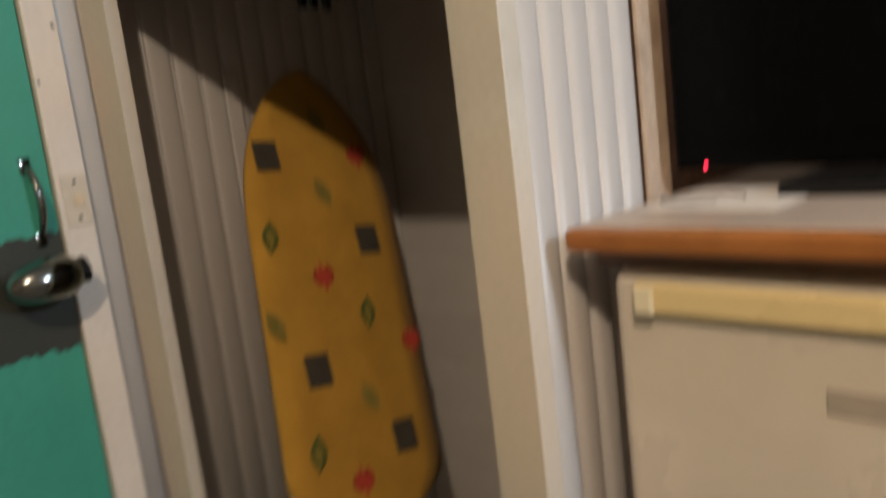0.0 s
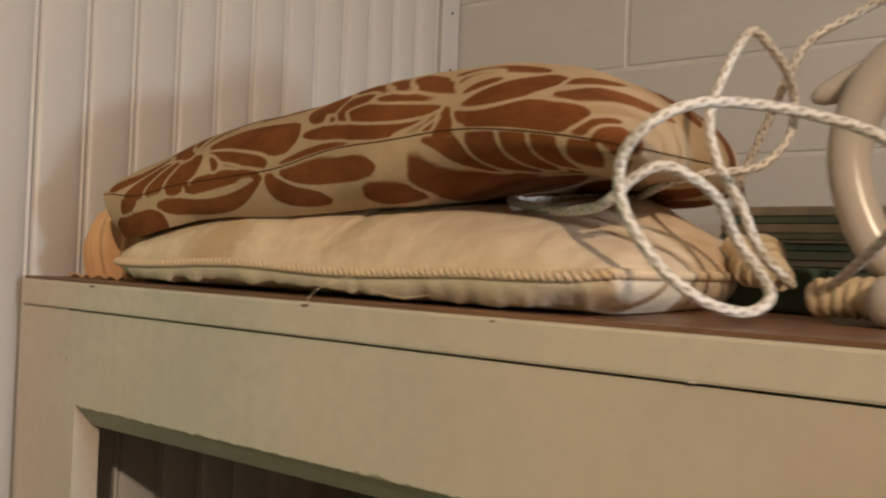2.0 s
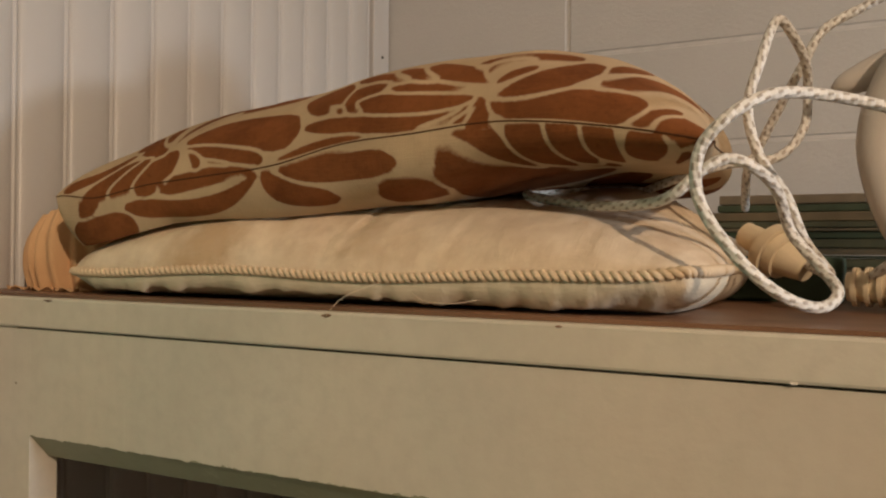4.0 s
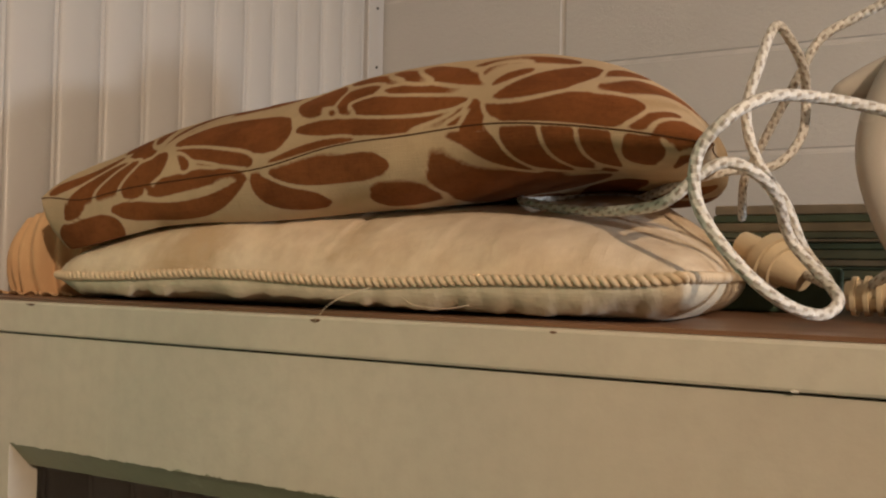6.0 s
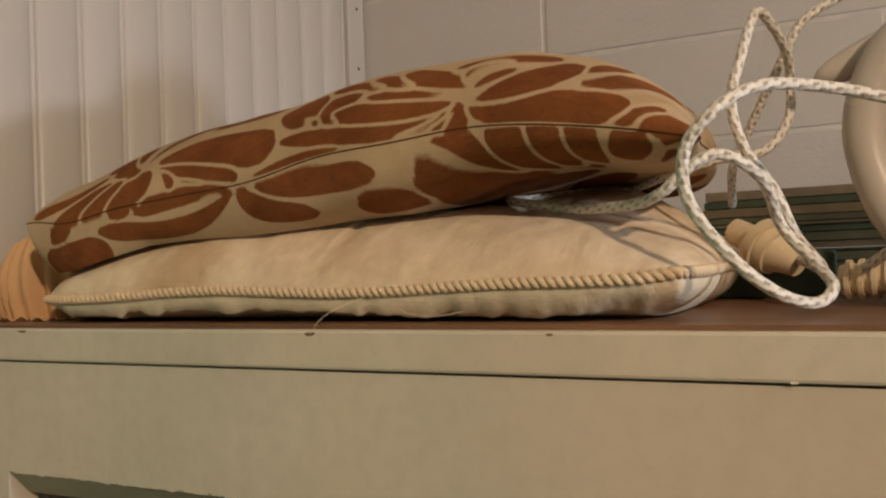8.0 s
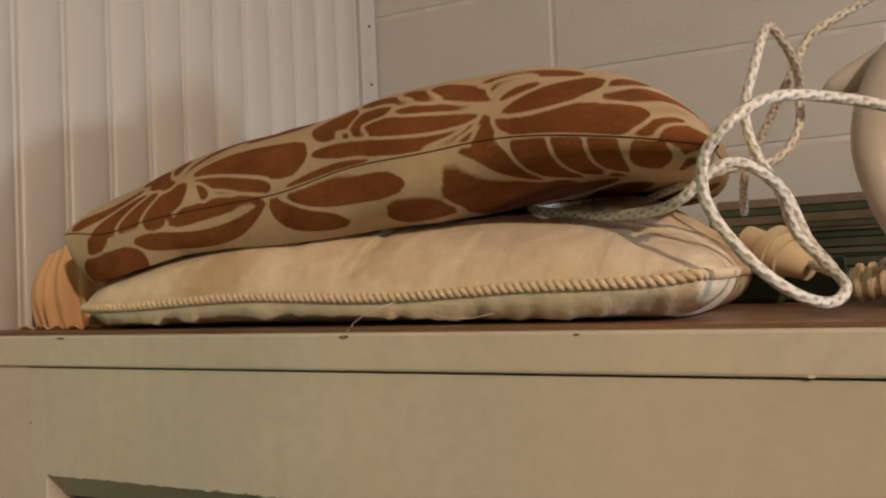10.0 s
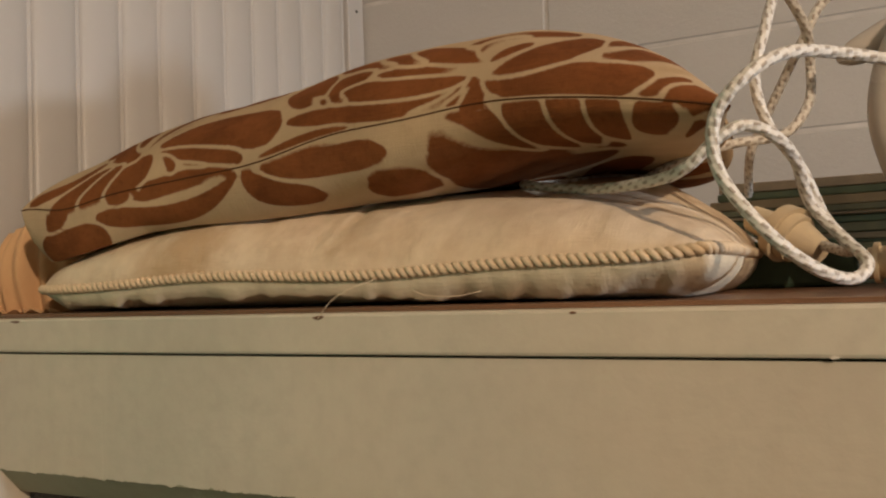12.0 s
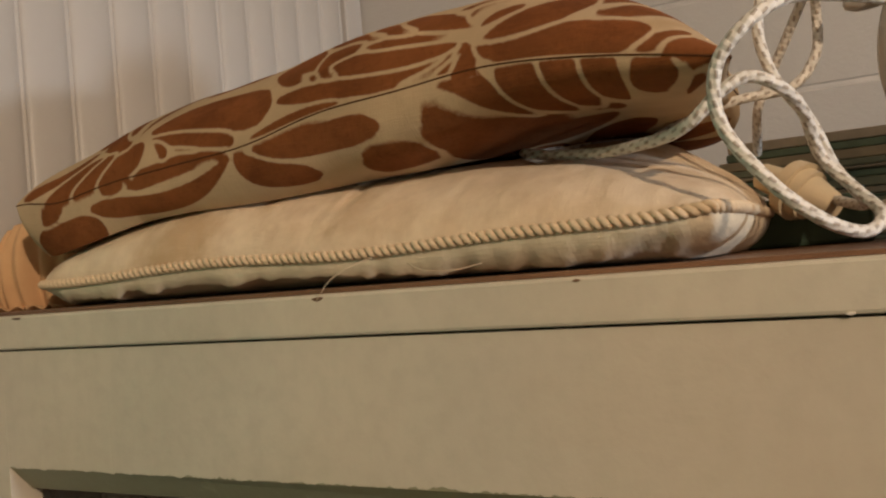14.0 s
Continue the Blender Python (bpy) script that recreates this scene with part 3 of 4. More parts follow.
def low_upper(u, v, x, y):
    return low_seam(u, v, x, y) + 0.058 * full(u, v, 2.6, plump(u)) + crown(x, y) * full(u, v) + (rumple(x, y, 0.0035) + 0.0030 * noise.noise(Vector((x * 38, y * 9, 7.0))) + 0.0012 * noise.noise(Vector((x * 85, y * 25, 2.0))) + crease(x, y)) * full(u, v)


def low_under(u, v, x, y):
    """The underside: gathered in slanting puffs below the piping, its rim lifted off the board here and there."""
    lean = x + 0.35 * (v + 1) * 0.205
    band = math.exp(-((v + 0.955) / 0.050) ** 2)
    puff = 0.0034 * (0.5 + noise.noise(Vector((lean * 58, 0.3, 0)))) + 0.0030 * noise.noise(Vector((lean * 125, v * 6, 2)))
    edge = min(1.0, max(0.0, (-v - 0.80) / 0.16))
    lift = 0.0075 * edge * (0.65 + 0.6 * noise.noise(Vector((x * 8 + 2, 1.7, 0)))) * (1 - 0.8 * max(0.0, -u) ** 4)
    return max(TOP + 0.0008, max(TOP + 0.0008 + lift, low_seam(u, v, x, y) - 0.030 * full(u, v, 6, 0.5)) + 0.9 * (puff - 0.0006) * band)


pillow = thing("cream_pillow", (0.3200, 0.215, TOP), "flat stained cream pillow with twisted cord piping on the closet top", "pillow")
bm, grid = cushion_mesh(0.3200, 0.215, 0.2260, 0.205, low_upper, low_seam, low_under, n=190, pinch=0.02)
part("cover", bm, [PILLOW_CREAM, PILLOW_SIDE], pillow, smooth=False)
n = 56
seam_line = []
for k in range(n, -1, -1):
    seam_line.append((-1, 2 * k / n - 1))
for k in range(1, n + 1):
    seam_line.append((2 * k / n - 1, -1))
for k in range(1, n + 1):
    seam_line.append((1, 2 * k / n - 1))


def seam_place(p, cx=0.3200, cy=0.215, hx=0.2260, hy=0.205, pinch=0.02):
    u, v = math.sin(math.pi / 2 * p[0]), math.sin(math.pi / 2 * p[1])
    x = cx + hx * u * (1 - pinch * (1 - v * v) * abs(u) ** 3 - 0.05 * abs(u) ** 4 * abs(v) ** 10)
    y = cy + hy * v * (1 - pinch * (1 - u * u) * abs(v) ** 3 - 0.05 * abs(v) ** 4 * abs(u) ** 10)
    return Vector((x, y, low_seam(u, v, x, y) + 0.002))


bm = twisted(bmesh.new(), resample([seam_place(p) for p in seam_line], 0.0008), 0.0030, 0.0092, 2, 7)
part("piping", bm, PIPING, pillow, "cream twisted cord piping")
thread = glide([(0.372, 0.006, 1.6385), (0.362, -0.002, 1.634), (0.352, -0.005, 1.628), (0.343, -0.004, 1.619)], 6)
part("loose_thread", tube(bmesh.new(), thread, 0.0002, 5), PIPING, pillow, "loose white thread")
thread = glide([(0.392, 0.006, 1.634), (0.404, 0.000, 1.630), (0.420, 0.001, 1.629), (0.432, 0.006, 1.631)], 6)
part("loose_thread", tube(bmesh.new(), thread, 0.0002, 5), PIPING, pillow, "loose white thread")

UP_CX, UP_CY, UP_HX, UP_HY, UP_TURN = 0.314, 0.193, 0.230, 0.180, 0.03


def up_seam(u, v, x, y):
    rise = 1.727 - (0.056 * (max(0.0, 0.42 - x) / 0.337) ** 1.6 if x < 0.42 else 0.010 * ((x - 0.42) / 0.1) ** 2)
    rise += 0.005 * math.exp(-((x - 0.165) / 0.055) ** 2) - 0.004 * math.exp(-((x - 0.285) / 0.04) ** 2)
    rise += 0.017 * math.exp(-(max(0.0, x - 0.100) / 0.030) ** 2)
    return rise + 0.018 * (v + 1) * 0.5 + 0.0008 * math.sin(x * 45)


def up_upper(u, v, x, y):
    return up_seam(u, v, x, y) + (0.062 + 0.028 * max(0.0, -u - 0.35)) * full(u, v, 2.8, 0.52) + (rumple(x, y, 0.003, 9) + rumple(x, y, 0.0012, 31) - 0.0035 * math.exp(-((x - 0.185) / 0.04) ** 2)) * full(u, v)


def up_under(u, v, x, y):
    """The lower face: it drops steeply below the front seam, then lies on the pillow."""
    depth = 0.046 - 0.021 * min(1.0, max(0.0, (x - 0.37) / 0.11)) * min(1.0, max(0.0, 0.42 - v) / 0.7)
    drop = depth * full(u, v, 3.2, 0.32) + 0.030 * min(1.0, max(0.0, (-u - 0.55) / 0.3)) * full(u, v, 9, 0.4)
    return max(low_top(x, y) + 0.002, up_seam(u, v, x, y) - drop)


PRINT = flower_print("brown_bloom_print", (0.545, 0.40, 0.25), (0.150, 0.052, 0.0175))


def petal_mask(u, s, petals):
    """How far each place of the cloth lies inside a petal. A petal: base, middle and tip on the cloth, half width, slant and slimness."""
    first, second = np.full_like(u, -1.0), np.full_like(u, -1.0)
    for bu, bs, mu, ms, tu, ts, w, slant, slim in petals:
        best = np.full_like(u, -1.0)
        curve = [((1 - q) * (1 - 2 * q) * bu + 4 * q * (1 - q) * mu + q * (2 * q - 1) * tu, (1 - q) * (1 - 2 * q) * bs + 4 * q * (1 - q) * ms + q * (2 * q - 1) * ts) for q in np.linspace(0, 1, 15)]
        near = (np.abs(u - mu) < 0.14) & (np.abs(s - ms) < 0.14)
        if bs * ms > 0 and ts * ms > 0:
            near &= s * ms > 0
        curve = [(a, (c - slant * (a - mu)) / slim) for a, c in curve]
        pu, ps = u[near], (s[near] - slant * (u[near] - mu)) / slim
        inside = np.full_like(pu, -1.0)
        for k in range(14):
            (au, a_s), (cu, cs) = curve[k], curve[k + 1]
            length2 = max(1e-9, (cu - au) ** 2 + (cs - a_s) ** 2)
            along = np.clip(((pu - au) * (cu - au) + (ps - a_s) * (cs - a_s)) / length2, 0, 1)
            t = (k + along) / 14
            swell = 0.2 + 0.8 * np.sin(math.pi / 2 * np.minimum(t / 0.55, 1)) ** 0.8
            half = w * swell * np.sqrt(np.clip(1 - (np.maximum(t - 0.82, 0) / 0.2) ** 2.5, 0, 1))
            inside = np.maximum(inside, half - np.hypot(pu - au - along * (cu - au), ps - a_s - along * (cs - a_s)))
        best[near] = inside
        second = np.maximum(second, np.minimum(first, best))
        first = np.maximum(first, best)
    depth = np.minimum(first, (first - second) / 2 - 0.0012)
    return np.clip(0.5 + depth / 0.0026, 0, 1)


def bloom(u, s, reach, count, turn):
    """A plain bloom for the cloth away from the front."""
    step = 2 * math.pi / count
    way = [(math.cos(turn + k * step), math.sin(turn + k * step)) for k in range(count)]
    return [(u + 0.012 * c, s + 0.012 * d, u + 0.55 * reach * c - 0.006 * d, s + 0.55 * reach * d + 0.006 * c, u + reach * c, s + reach * d, reach * 0.2, 0.0, 1.0) for c, d in way]


LEFT_PETALS = [
    (-0.112, 0.0294, -0.0692, 0.0308, -0.0248, 0.0201, 0.0125, -0.2577, 1.2629),
    (-0.1088, 0.0223, -0.0799, 0.0158, -0.0473, 0.0049, 0.0071, -0.1086, 0.9839),
    (-0.1076, 0.0195, -0.1005, 0.0134, -0.0968, 0.006, 0.0034, -0.0576, 0.9904),
    (-0.0891, 0.0095, -0.0798, 0.0073, -0.0708, 0.0052, 0.0017, -0.0817, 0.9244),
    (-0.1192, 0.0202, -0.1278, 0.0098, -0.1434, -0.0011, 0.0113, -0.1571, 0.8868),
    (-0.1396, 0.0203, -0.1533, 0.0091, -0.1658, -0.0001, 0.0088, -0.2204, 0.7695),
    (-0.1492, 0.0202, -0.1749, 0.0083, -0.1958, -0.0136, 0.0075, -0.1576, 0.8729),
    (-0.1531, 0.0323, -0.1818, 0.019, -0.215, 0.0021, 0.0041, -0.214, 1.043),
]
SEAM_PETALS = [
    (-0.0323, 0.0021, -0.0038, 0.0029, 0.0272, 0.0012, 0.0034, -0.2572, 0.849),
    (-0.0299, -0.005, 0.0057, -0.013, 0.0467, -0.0149, 0.0101, -0.2103, 0.8474),
    (-0.0429, -0.0036, -0.0277, -0.0203, 0.0012, -0.033, 0.0093, -0.2974, 0.9478),
    (-0.0485, -0.0037, -0.0925, -0.0206, -0.1532, -0.0123, 0.008, -0.0594, 0.8431),
    (-0.0511, 0.0017, -0.0856, -0.0008, -0.125, -0.005, 0.0058, -0.118, 1.0541),
]
MAIN_PETALS = [
    (0.1118, 0.0098, 0.1517, 0.0073, 0.1911, 0.0169, 0.0121, 0.0644, 1.0369),
    (0.1156, 0.0149, 0.141, 0.0259, 0.1649, 0.0538, 0.0084, 0.0899, 1.6858),
    (0.112, 0.0254, 0.12, 0.0328, 0.1315, 0.0407, 0.0025, -0.0581, 1.829),
    (0.105, 0.0327, 0.1072, 0.0464, 0.1258, 0.0526, 0.0024, -0.1939, 2.7912),
    (0.0939, 0.052, 0.1172, 0.0583, 0.1524, 0.0651, 0.002, -0.0542, 4.4111),
    (0.1056, 0.0267, 0.0851, 0.0397, 0.0572, 0.0597, 0.0059, -0.3133, 2.0503),
    (0.0697, 0.0379, 0.0534, 0.0511, 0.0354, 0.0624, 0.0034, -0.3766, 2.7325),
]
RISE_PETALS = [
    (0.1009, 0.0133, 0.0884, 0.006, 0.0676, 0.0023, 0.0029, -0.1475, 0.9234),
    (0.1048, 0.0109, 0.0986, 0.0063, 0.0886, 0.0014, 0.0027, -0.1715, 0.9016),
    (0.1034, 0.0141, 0.1037, 0.006, 0.1031, -0.0024, 0.0069, -0.0647, 0.9427),
    (0.1895, 0.0025, 0.2008, 0.009, 0.2126, 0.0195, 0.0037, 0.3153, 1.4981),
    (0.2049, 0.0052, 0.213, 0.0019, 0.2231, -0.0009, 0.0103, 0.1598, 1.2193),
    (0.2118, -0.0025, 0.2095, -0.0088, 0.2043, -0.0286, 0.0045, 0.1602, 2.145),
    (0.1884, -0.015, 0.1968, -0.0131, 0.2049, -0.0115, 0.01, 0.2096, 2.1474),
    (0.1707, 0.0316, 0.196, 0.0581, 0.2179, 0.1059, 0.004, 1.2, 5.0),
    (0.1698, 0.0519, 0.1781, 0.0685, 0.1865, 0.0957, 0.0038, 1.2, 5.0),
    (0.2097, -0.0439, 0.2185, -0.0074, 0.2237, -0.0015, 0.0047, 0.15, 2.3819),
]
FEATHER_PETALS = [
    (0.131, -0.0455, 0.1103, -0.0118, 0.0897, -0.0003, 0.0081, -0.0841, 0.9398),
    (0.1497, -0.0548, 0.1346, -0.0174, 0.1295, -0.0029, 0.0103, -0.0612, 1.6204),
    (0.1621, -0.0588, 0.1547, -0.016, 0.1525, -0.0022, 0.01, 0.0089, 1.904),
    (0.1786, -0.0422, 0.1721, -0.014, 0.1714, -0.0003, 0.0094, 0.1705, 2.0612),
    (0.1635, -0.0825, 0.1187, -0.079, 0.0752, -0.044, 0.0088, -1.2, 5.0),
    (0.0765, -0.0506, 0.0593, -0.0423, 0.0334, -0.0417, 0.0053, -0.4864, 2.8178),
    (0.1363, -0.0735, 0.1573, -0.0651, 0.1737, -0.0595, 0.0019, -0.8709, 5.0),
]
BUD_PETALS = [
    (0.104, 0.0228, 0.0747, 0.0284, 0.0417, 0.0357, 0.0034, -0.2265, 1.4134),
    (0.0988, 0.0155, 0.0637, 0.0176, 0.0224, 0.0257, 0.0073, -0.1394, 1.0818),
    (0.0238, 0.02, 0.0148, 0.0332, 0.0343, 0.0411, 0.0057, -0.3387, 1.5049),
    (-0.0246, 0.0476, -0.0076, 0.0413, 0.0035, 0.0466, 0.0092, -0.5832, 1.7579),
    (-0.0061, 0.0364, 0.0032, 0.0285, 0.0108, 0.0223, 0.0024, -0.3761, 1.2089),
    (0.0476, 0.0428, 0.0262, 0.0553, 0.0052, 0.0638, 0.0028, -0.5846, 3.1487),
    (0.0916, 0.0094, 0.051, 0.0068, -0.0124, 0.0178, 0.0061, -0.1883, 0.9115),
]
TIP_PETALS = [
    (-0.1284, 0.0196, -0.1428, 0.0322, -0.1626, 0.0435, 0.0084, -0.4443, 1.3487),
    (-0.1319, 0.0307, -0.1362, 0.0408, -0.1365, 0.0524, 0.0057, -0.4188, 1.7531),
    (-0.1234, 0.0319, -0.1003, 0.0694, -0.0371, 0.0719, 0.0025, -1.2, 5.0),
    (-0.1145, 0.0398, -0.1072, 0.0498, -0.0917, 0.0645, 0.0019, -0.3998, 1.9768),
    (-0.2019, -0.0299, -0.1861, -0.0277, -0.1608, -0.0258, 0.0172, -0.0029, 0.7978),
]
ALL_PETALS = LEFT_PETALS + TIP_PETALS + SEAM_PETALS + MAIN_PETALS + BUD_PETALS + RISE_PETALS + FEATHER_PETALS
for place in ((-0.05, 0.20, 0.09, 9, 0.2), (0.13, 0.24, 0.10, 10, 0.5), (-0.14, 0.36, 0.09, 9, 0.1), (0.04, 0.42, 0.09, 10, 0.3), (-0.12, -0.19, 0.09, 9, 0.2), (0.12, -0.22, 0.10, 9, 0.4), (0.0, -0.34, 0.09, 9, 0.2)):
    ALL_PETALS += bloom(*place)


def printed_cushion():
    """The patterned cushion's cover, fine enough to carry its print."""
    cols, rows = 300, 300
    u = np.sin(np.pi / 2 * np.linspace(-1, 1, cols + 1)) * 0.35 + np.linspace(-1, 1, cols + 1) * 0.65
    v = 2 * np.linspace(0, 1, rows + 1) ** 1.5 - 1
    pinch, c, sn = 0.06, math.cos(UP_TURN), math.sin(UP_TURN)
    places, spans, sets = [], [], []
    for lower in (False, True):
        spot = np.zeros((cols + 1, rows + 1, 3))
        for i in range(cols + 1):
            for j in range(rows + 1):
                a, d = float(u[i]), float(v[j])
                lx = UP_HX * a * (1 - pinch * (1 - d * d) * abs(a) ** 3 - 0.24 * max(0.0, d) ** 2 * max(0.0, a) - 0.060 * max(0.0, -a) ** 12 * max(0.0, -d) ** 4)
                ly = UP_HY * d * (1 - pinch * (1 - a * a) * abs(d) ** 3)
                x, y = UP_CX + lx * c - ly * sn, UP_CY + lx * sn + ly * c
                rim = i in (0, cols) or j in (0, rows)
                spot[i, j] = x, y, up_seam(a, d, x, y) if rim else (up_under if lower else up_upper)(a, d, x, y)
        run = np.concatenate([np.zeros((cols + 1, 1)), np.cumsum(np.linalg.norm(np.diff(spot, axis=1), axis=2), axis=1)], axis=1)
        across = np.repeat(UP_HX * u[:, None], rows + 1, axis=1)
        places.append(spot.reshape(-1, 3))
        spans.append(np.stack([across, -run if lower else run], -1).reshape(-1, 2))
    index = np.arange((cols + 1) * (rows + 1)).reshape(cols + 1, rows + 1)
    top = np.stack([index[:-1, :-1], index[1:, :-1], index[1:, 1:], index[:-1, 1:]], -1).reshape(-1, 4)
    low = index + index.size
    rim = np.zeros_like(index, bool)
    rim[[0, -1], :] = rim[:, [0, -1]] = True
    low = np.where(rim, index, low)
    under = np.stack([low[:-1, :-1], low[:-1, 1:], low[1:, 1:], low[1:, :-1]], -1).reshape(-1, 4)
    data = bpy.data.meshes.new("cover")
    data.from_pydata(np.concatenate(places).tolist(), [], np.concatenate([top, under]).tolist())
    span = np.concatenate(spans)
    mark = data.attributes.new("petal", "FLOAT", "POINT")
    mark.data.foreach_set("value", petal_mask(span[:, 0], span[:, 1], ALL_PETALS))
    data.polygons.foreach_set("use_smooth", [True] * len(data.polygons))
    data.materials.append(PRINT)
    return data


cushion = thing("patterned_cushion", (UP_CX, UP_CY, 1.69), "plump cream cushion with rust brown petals lying on the pillow", "cushion")
cover = new("cover", printed_cushion())
cover.parent, cover.matrix_parent_inverse = cushion, Matrix.Translation(-cushion.location)


def rim_place(a, d):
    lx = UP_HX * a * (1 - 0.06 * (1 - d * d) * abs(a) ** 3 - 0.24 * max(0.0, d) ** 2 * max(0.0, a) - 0.060 * max(0.0, -a) ** 12 * max(0.0, -d) ** 4)
    ly = UP_HY * d * (1 - 0.06 * (1 - a * a) * abs(d) ** 3)
    x, y = UP_CX + lx * math.cos(UP_TURN) - ly * math.sin(UP_TURN), UP_CY + lx * math.sin(UP_TURN) + ly * math.cos(UP_TURN)
    return Vector((x, y, up_seam(a, d, x, y)))


rim_line = [rim_place(-1, 1 - k / 20) for k in range(40)] + [rim_place(k / 30 - 1, -1) for k in range(60)] + [rim_place(1, k / 20 - 1) for k in range(41)]
part("seam", tube(bmesh.new(), [p - Vector((0, 0, 0.0003 + 0.0003 * math.sin(70 * p.x))) for p in rim_line], 0.00048, 6), SEAM_SHADE, cushion, "dark line painting the shade in the sewn seam's groove")

# ---- iron with its cord ----


IRON_AT = (-0.021, 0.045, 0.0)


def build_iron():
    iron = thing("clothes_iron", (0.70, 0.12, TOP), "white plastic clothes iron standing on its heel", "iron")
    loop = glide([(0.712, 0.112, 1.705), (0.706, 0.112, 1.680), (0.694, 0.111, 1.661), (0.676, 0.110, 1.654), (0.657, 0.108, 1.666), (0.645, 0.108, 1.692), (0.640, 0.109, 1.720), (0.646, 0.110, 1.748), (0.662, 0.112, 1.772), (0.69, 0.114, 1.784), (0.715, 0.115, 1.785)], 8)
    handle = tube(bmesh.new(), loop, lambda t: 0.0135 + 0.002 * math.cos(2 * math.pi * t), 20)
    part("handle", handle, PLASTIC_WHITE, iron, smooth=True).location = IRON_AT
    body = boxed(0.688, 0.739, 0.074, 0.168, TOP, 1.800, bevel=0.018, segments=5)
    part("body", body, PLASTIC_WHITE, iron, smooth=True).location = IRON_AT
    heel = boxed(0.657, 0.742, 0.058, 0.160, TOP, 1.652, bevel=0.012, segments=4)
    part("heel", heel, PLASTIC_WHITE, iron, smooth=True).location = IRON_AT
    # the flank falls away towards the sole
    flank = bmesh.new()
    shape = [(0.730, 1.624), (0.730, 1.742), (0.741, 1.727), (0.757, 1.695), (0.764, 1.675), (0.764, 1.624)]
    near = [flank.verts.new((x, 0.080 + (x - 0.730) * 1.5, z)) for x, z in shape]
    far = [flank.verts.new((x, 0.165, z)) for x, z in shape]
    flank.faces.new(near), flank.faces.new(far[::-1])
    for i in range(len(shape)):
        flank.faces.new((near[i], near[(i + 1) % len(shape)], far[(i + 1) % len(shape)], far[i]))
    bmesh.ops.bevel(flank, geom=flank.edges[:], offset=0.003, segments=2, affect="EDGES")
    part("flank", flank, PLASTIC_WHITE, iron).location = IRON_AT
    notch = bmesh.new()
    arch = [(0.745, 1.630), (0.745, 1.656), (0.748, 1.664), (0.752, 1.664), (0.755, 1.656), (0.755, 1.630)]
    near = [notch.verts.new((x, 0.0785 + (x - 0.730) * 1.5, z)) for x, z in arch]
    far = [notch.verts.new((x, 0.084 + (x - 0.730) * 1.5, z)) for x, z in arch]
    notch.faces.new(near), notch.faces.new(far[::-1])
    for i in range(len(arch)):
        notch.faces.new((near[i], near[(i + 1) % len(arch)], far[(i + 1) % len(arch)], far[i]))
    part("label_panel", notch, plain("tan_panel", (0.42, 0.36, 0.30), 0.4), iron, "tan arched panel").location = IRON_AT
    sole = bmesh.new()
    shape = [(0.738, 1.745), (0.766, 1.690), (0.776, 1.690), (0.776, 1.77), (0.752, 1.80), (0.738, 1.795)]
    near = [sole.verts.new((x, 0.092 + (x - 0.738) * 0.5, z)) for x, z in shape]
    far = [sole.verts.new((x, 0.158, z)) for x, z in shape]
    sole.faces.new(near), sole.faces.new(far[::-1])
    for i in range(len(shape)):
        sole.faces.new((near[i], near[(i + 1) % len(shape)], far[(i + 1) % len(shape)], far[i]))
    part("soleplate", sole, SOLE, iron, "dark grey soleplate").location = IRON_AT
    grip = glide([(0.687, 0.098, 1.672), (0.685, 0.100, 1.690), (0.681, 0.102, 1.715), (0.678, 0.104, 1.745), (0.680, 0.106, 1.780)], 6)
    part("grip_strip", tube(bmesh.new(), grip, lambda t: 0.003 + 0.0045 * math.sin(math.pi * min(1, 0.2 + t * 0.7)), 12), PLASTIC_DARK, iron, "dark blue grip strip", True).location = IRON_AT
    guard = bmesh.new()
    rod(guard, (0.604, 0.142, 1.638), (0.652, 0.132, 1.640), 0.0085, 0.0105, 16)
    guard = part("cord_guard", guard, PLASTIC_CREAM, iron, "ribbed cream cord guard", True)
    for k in range(7):
        t = k / 6
        rib = rod(bmesh.new(), (0.607 + 0.040 * t, 0.1415 - 0.008 * t, 1.638 + 0.0015 * t), (0.6095 + 0.040 * t, 0.141 - 0.008 * t, 1.638 + 0.0016 * t), 0.0112 + 0.0012 * t, None, 16)
        part("rib", rib, PLASTIC_CREAM, guard)
    knob = glide([(0.634, 0.180, 1.774), (0.626, 0.179, 1.771), (0.612, 0.176, 1.765), (0.600, 0.173, 1.760), (0.594, 0.172, 1.7575)], 6)
    part("spray_knob", tube(bmesh.new(), knob, lambda t: 0.0092 * (1 - t ** 2.2) + 0.0022, 14), PLASTIC_WHITE, iron, smooth=True)


build_iron()

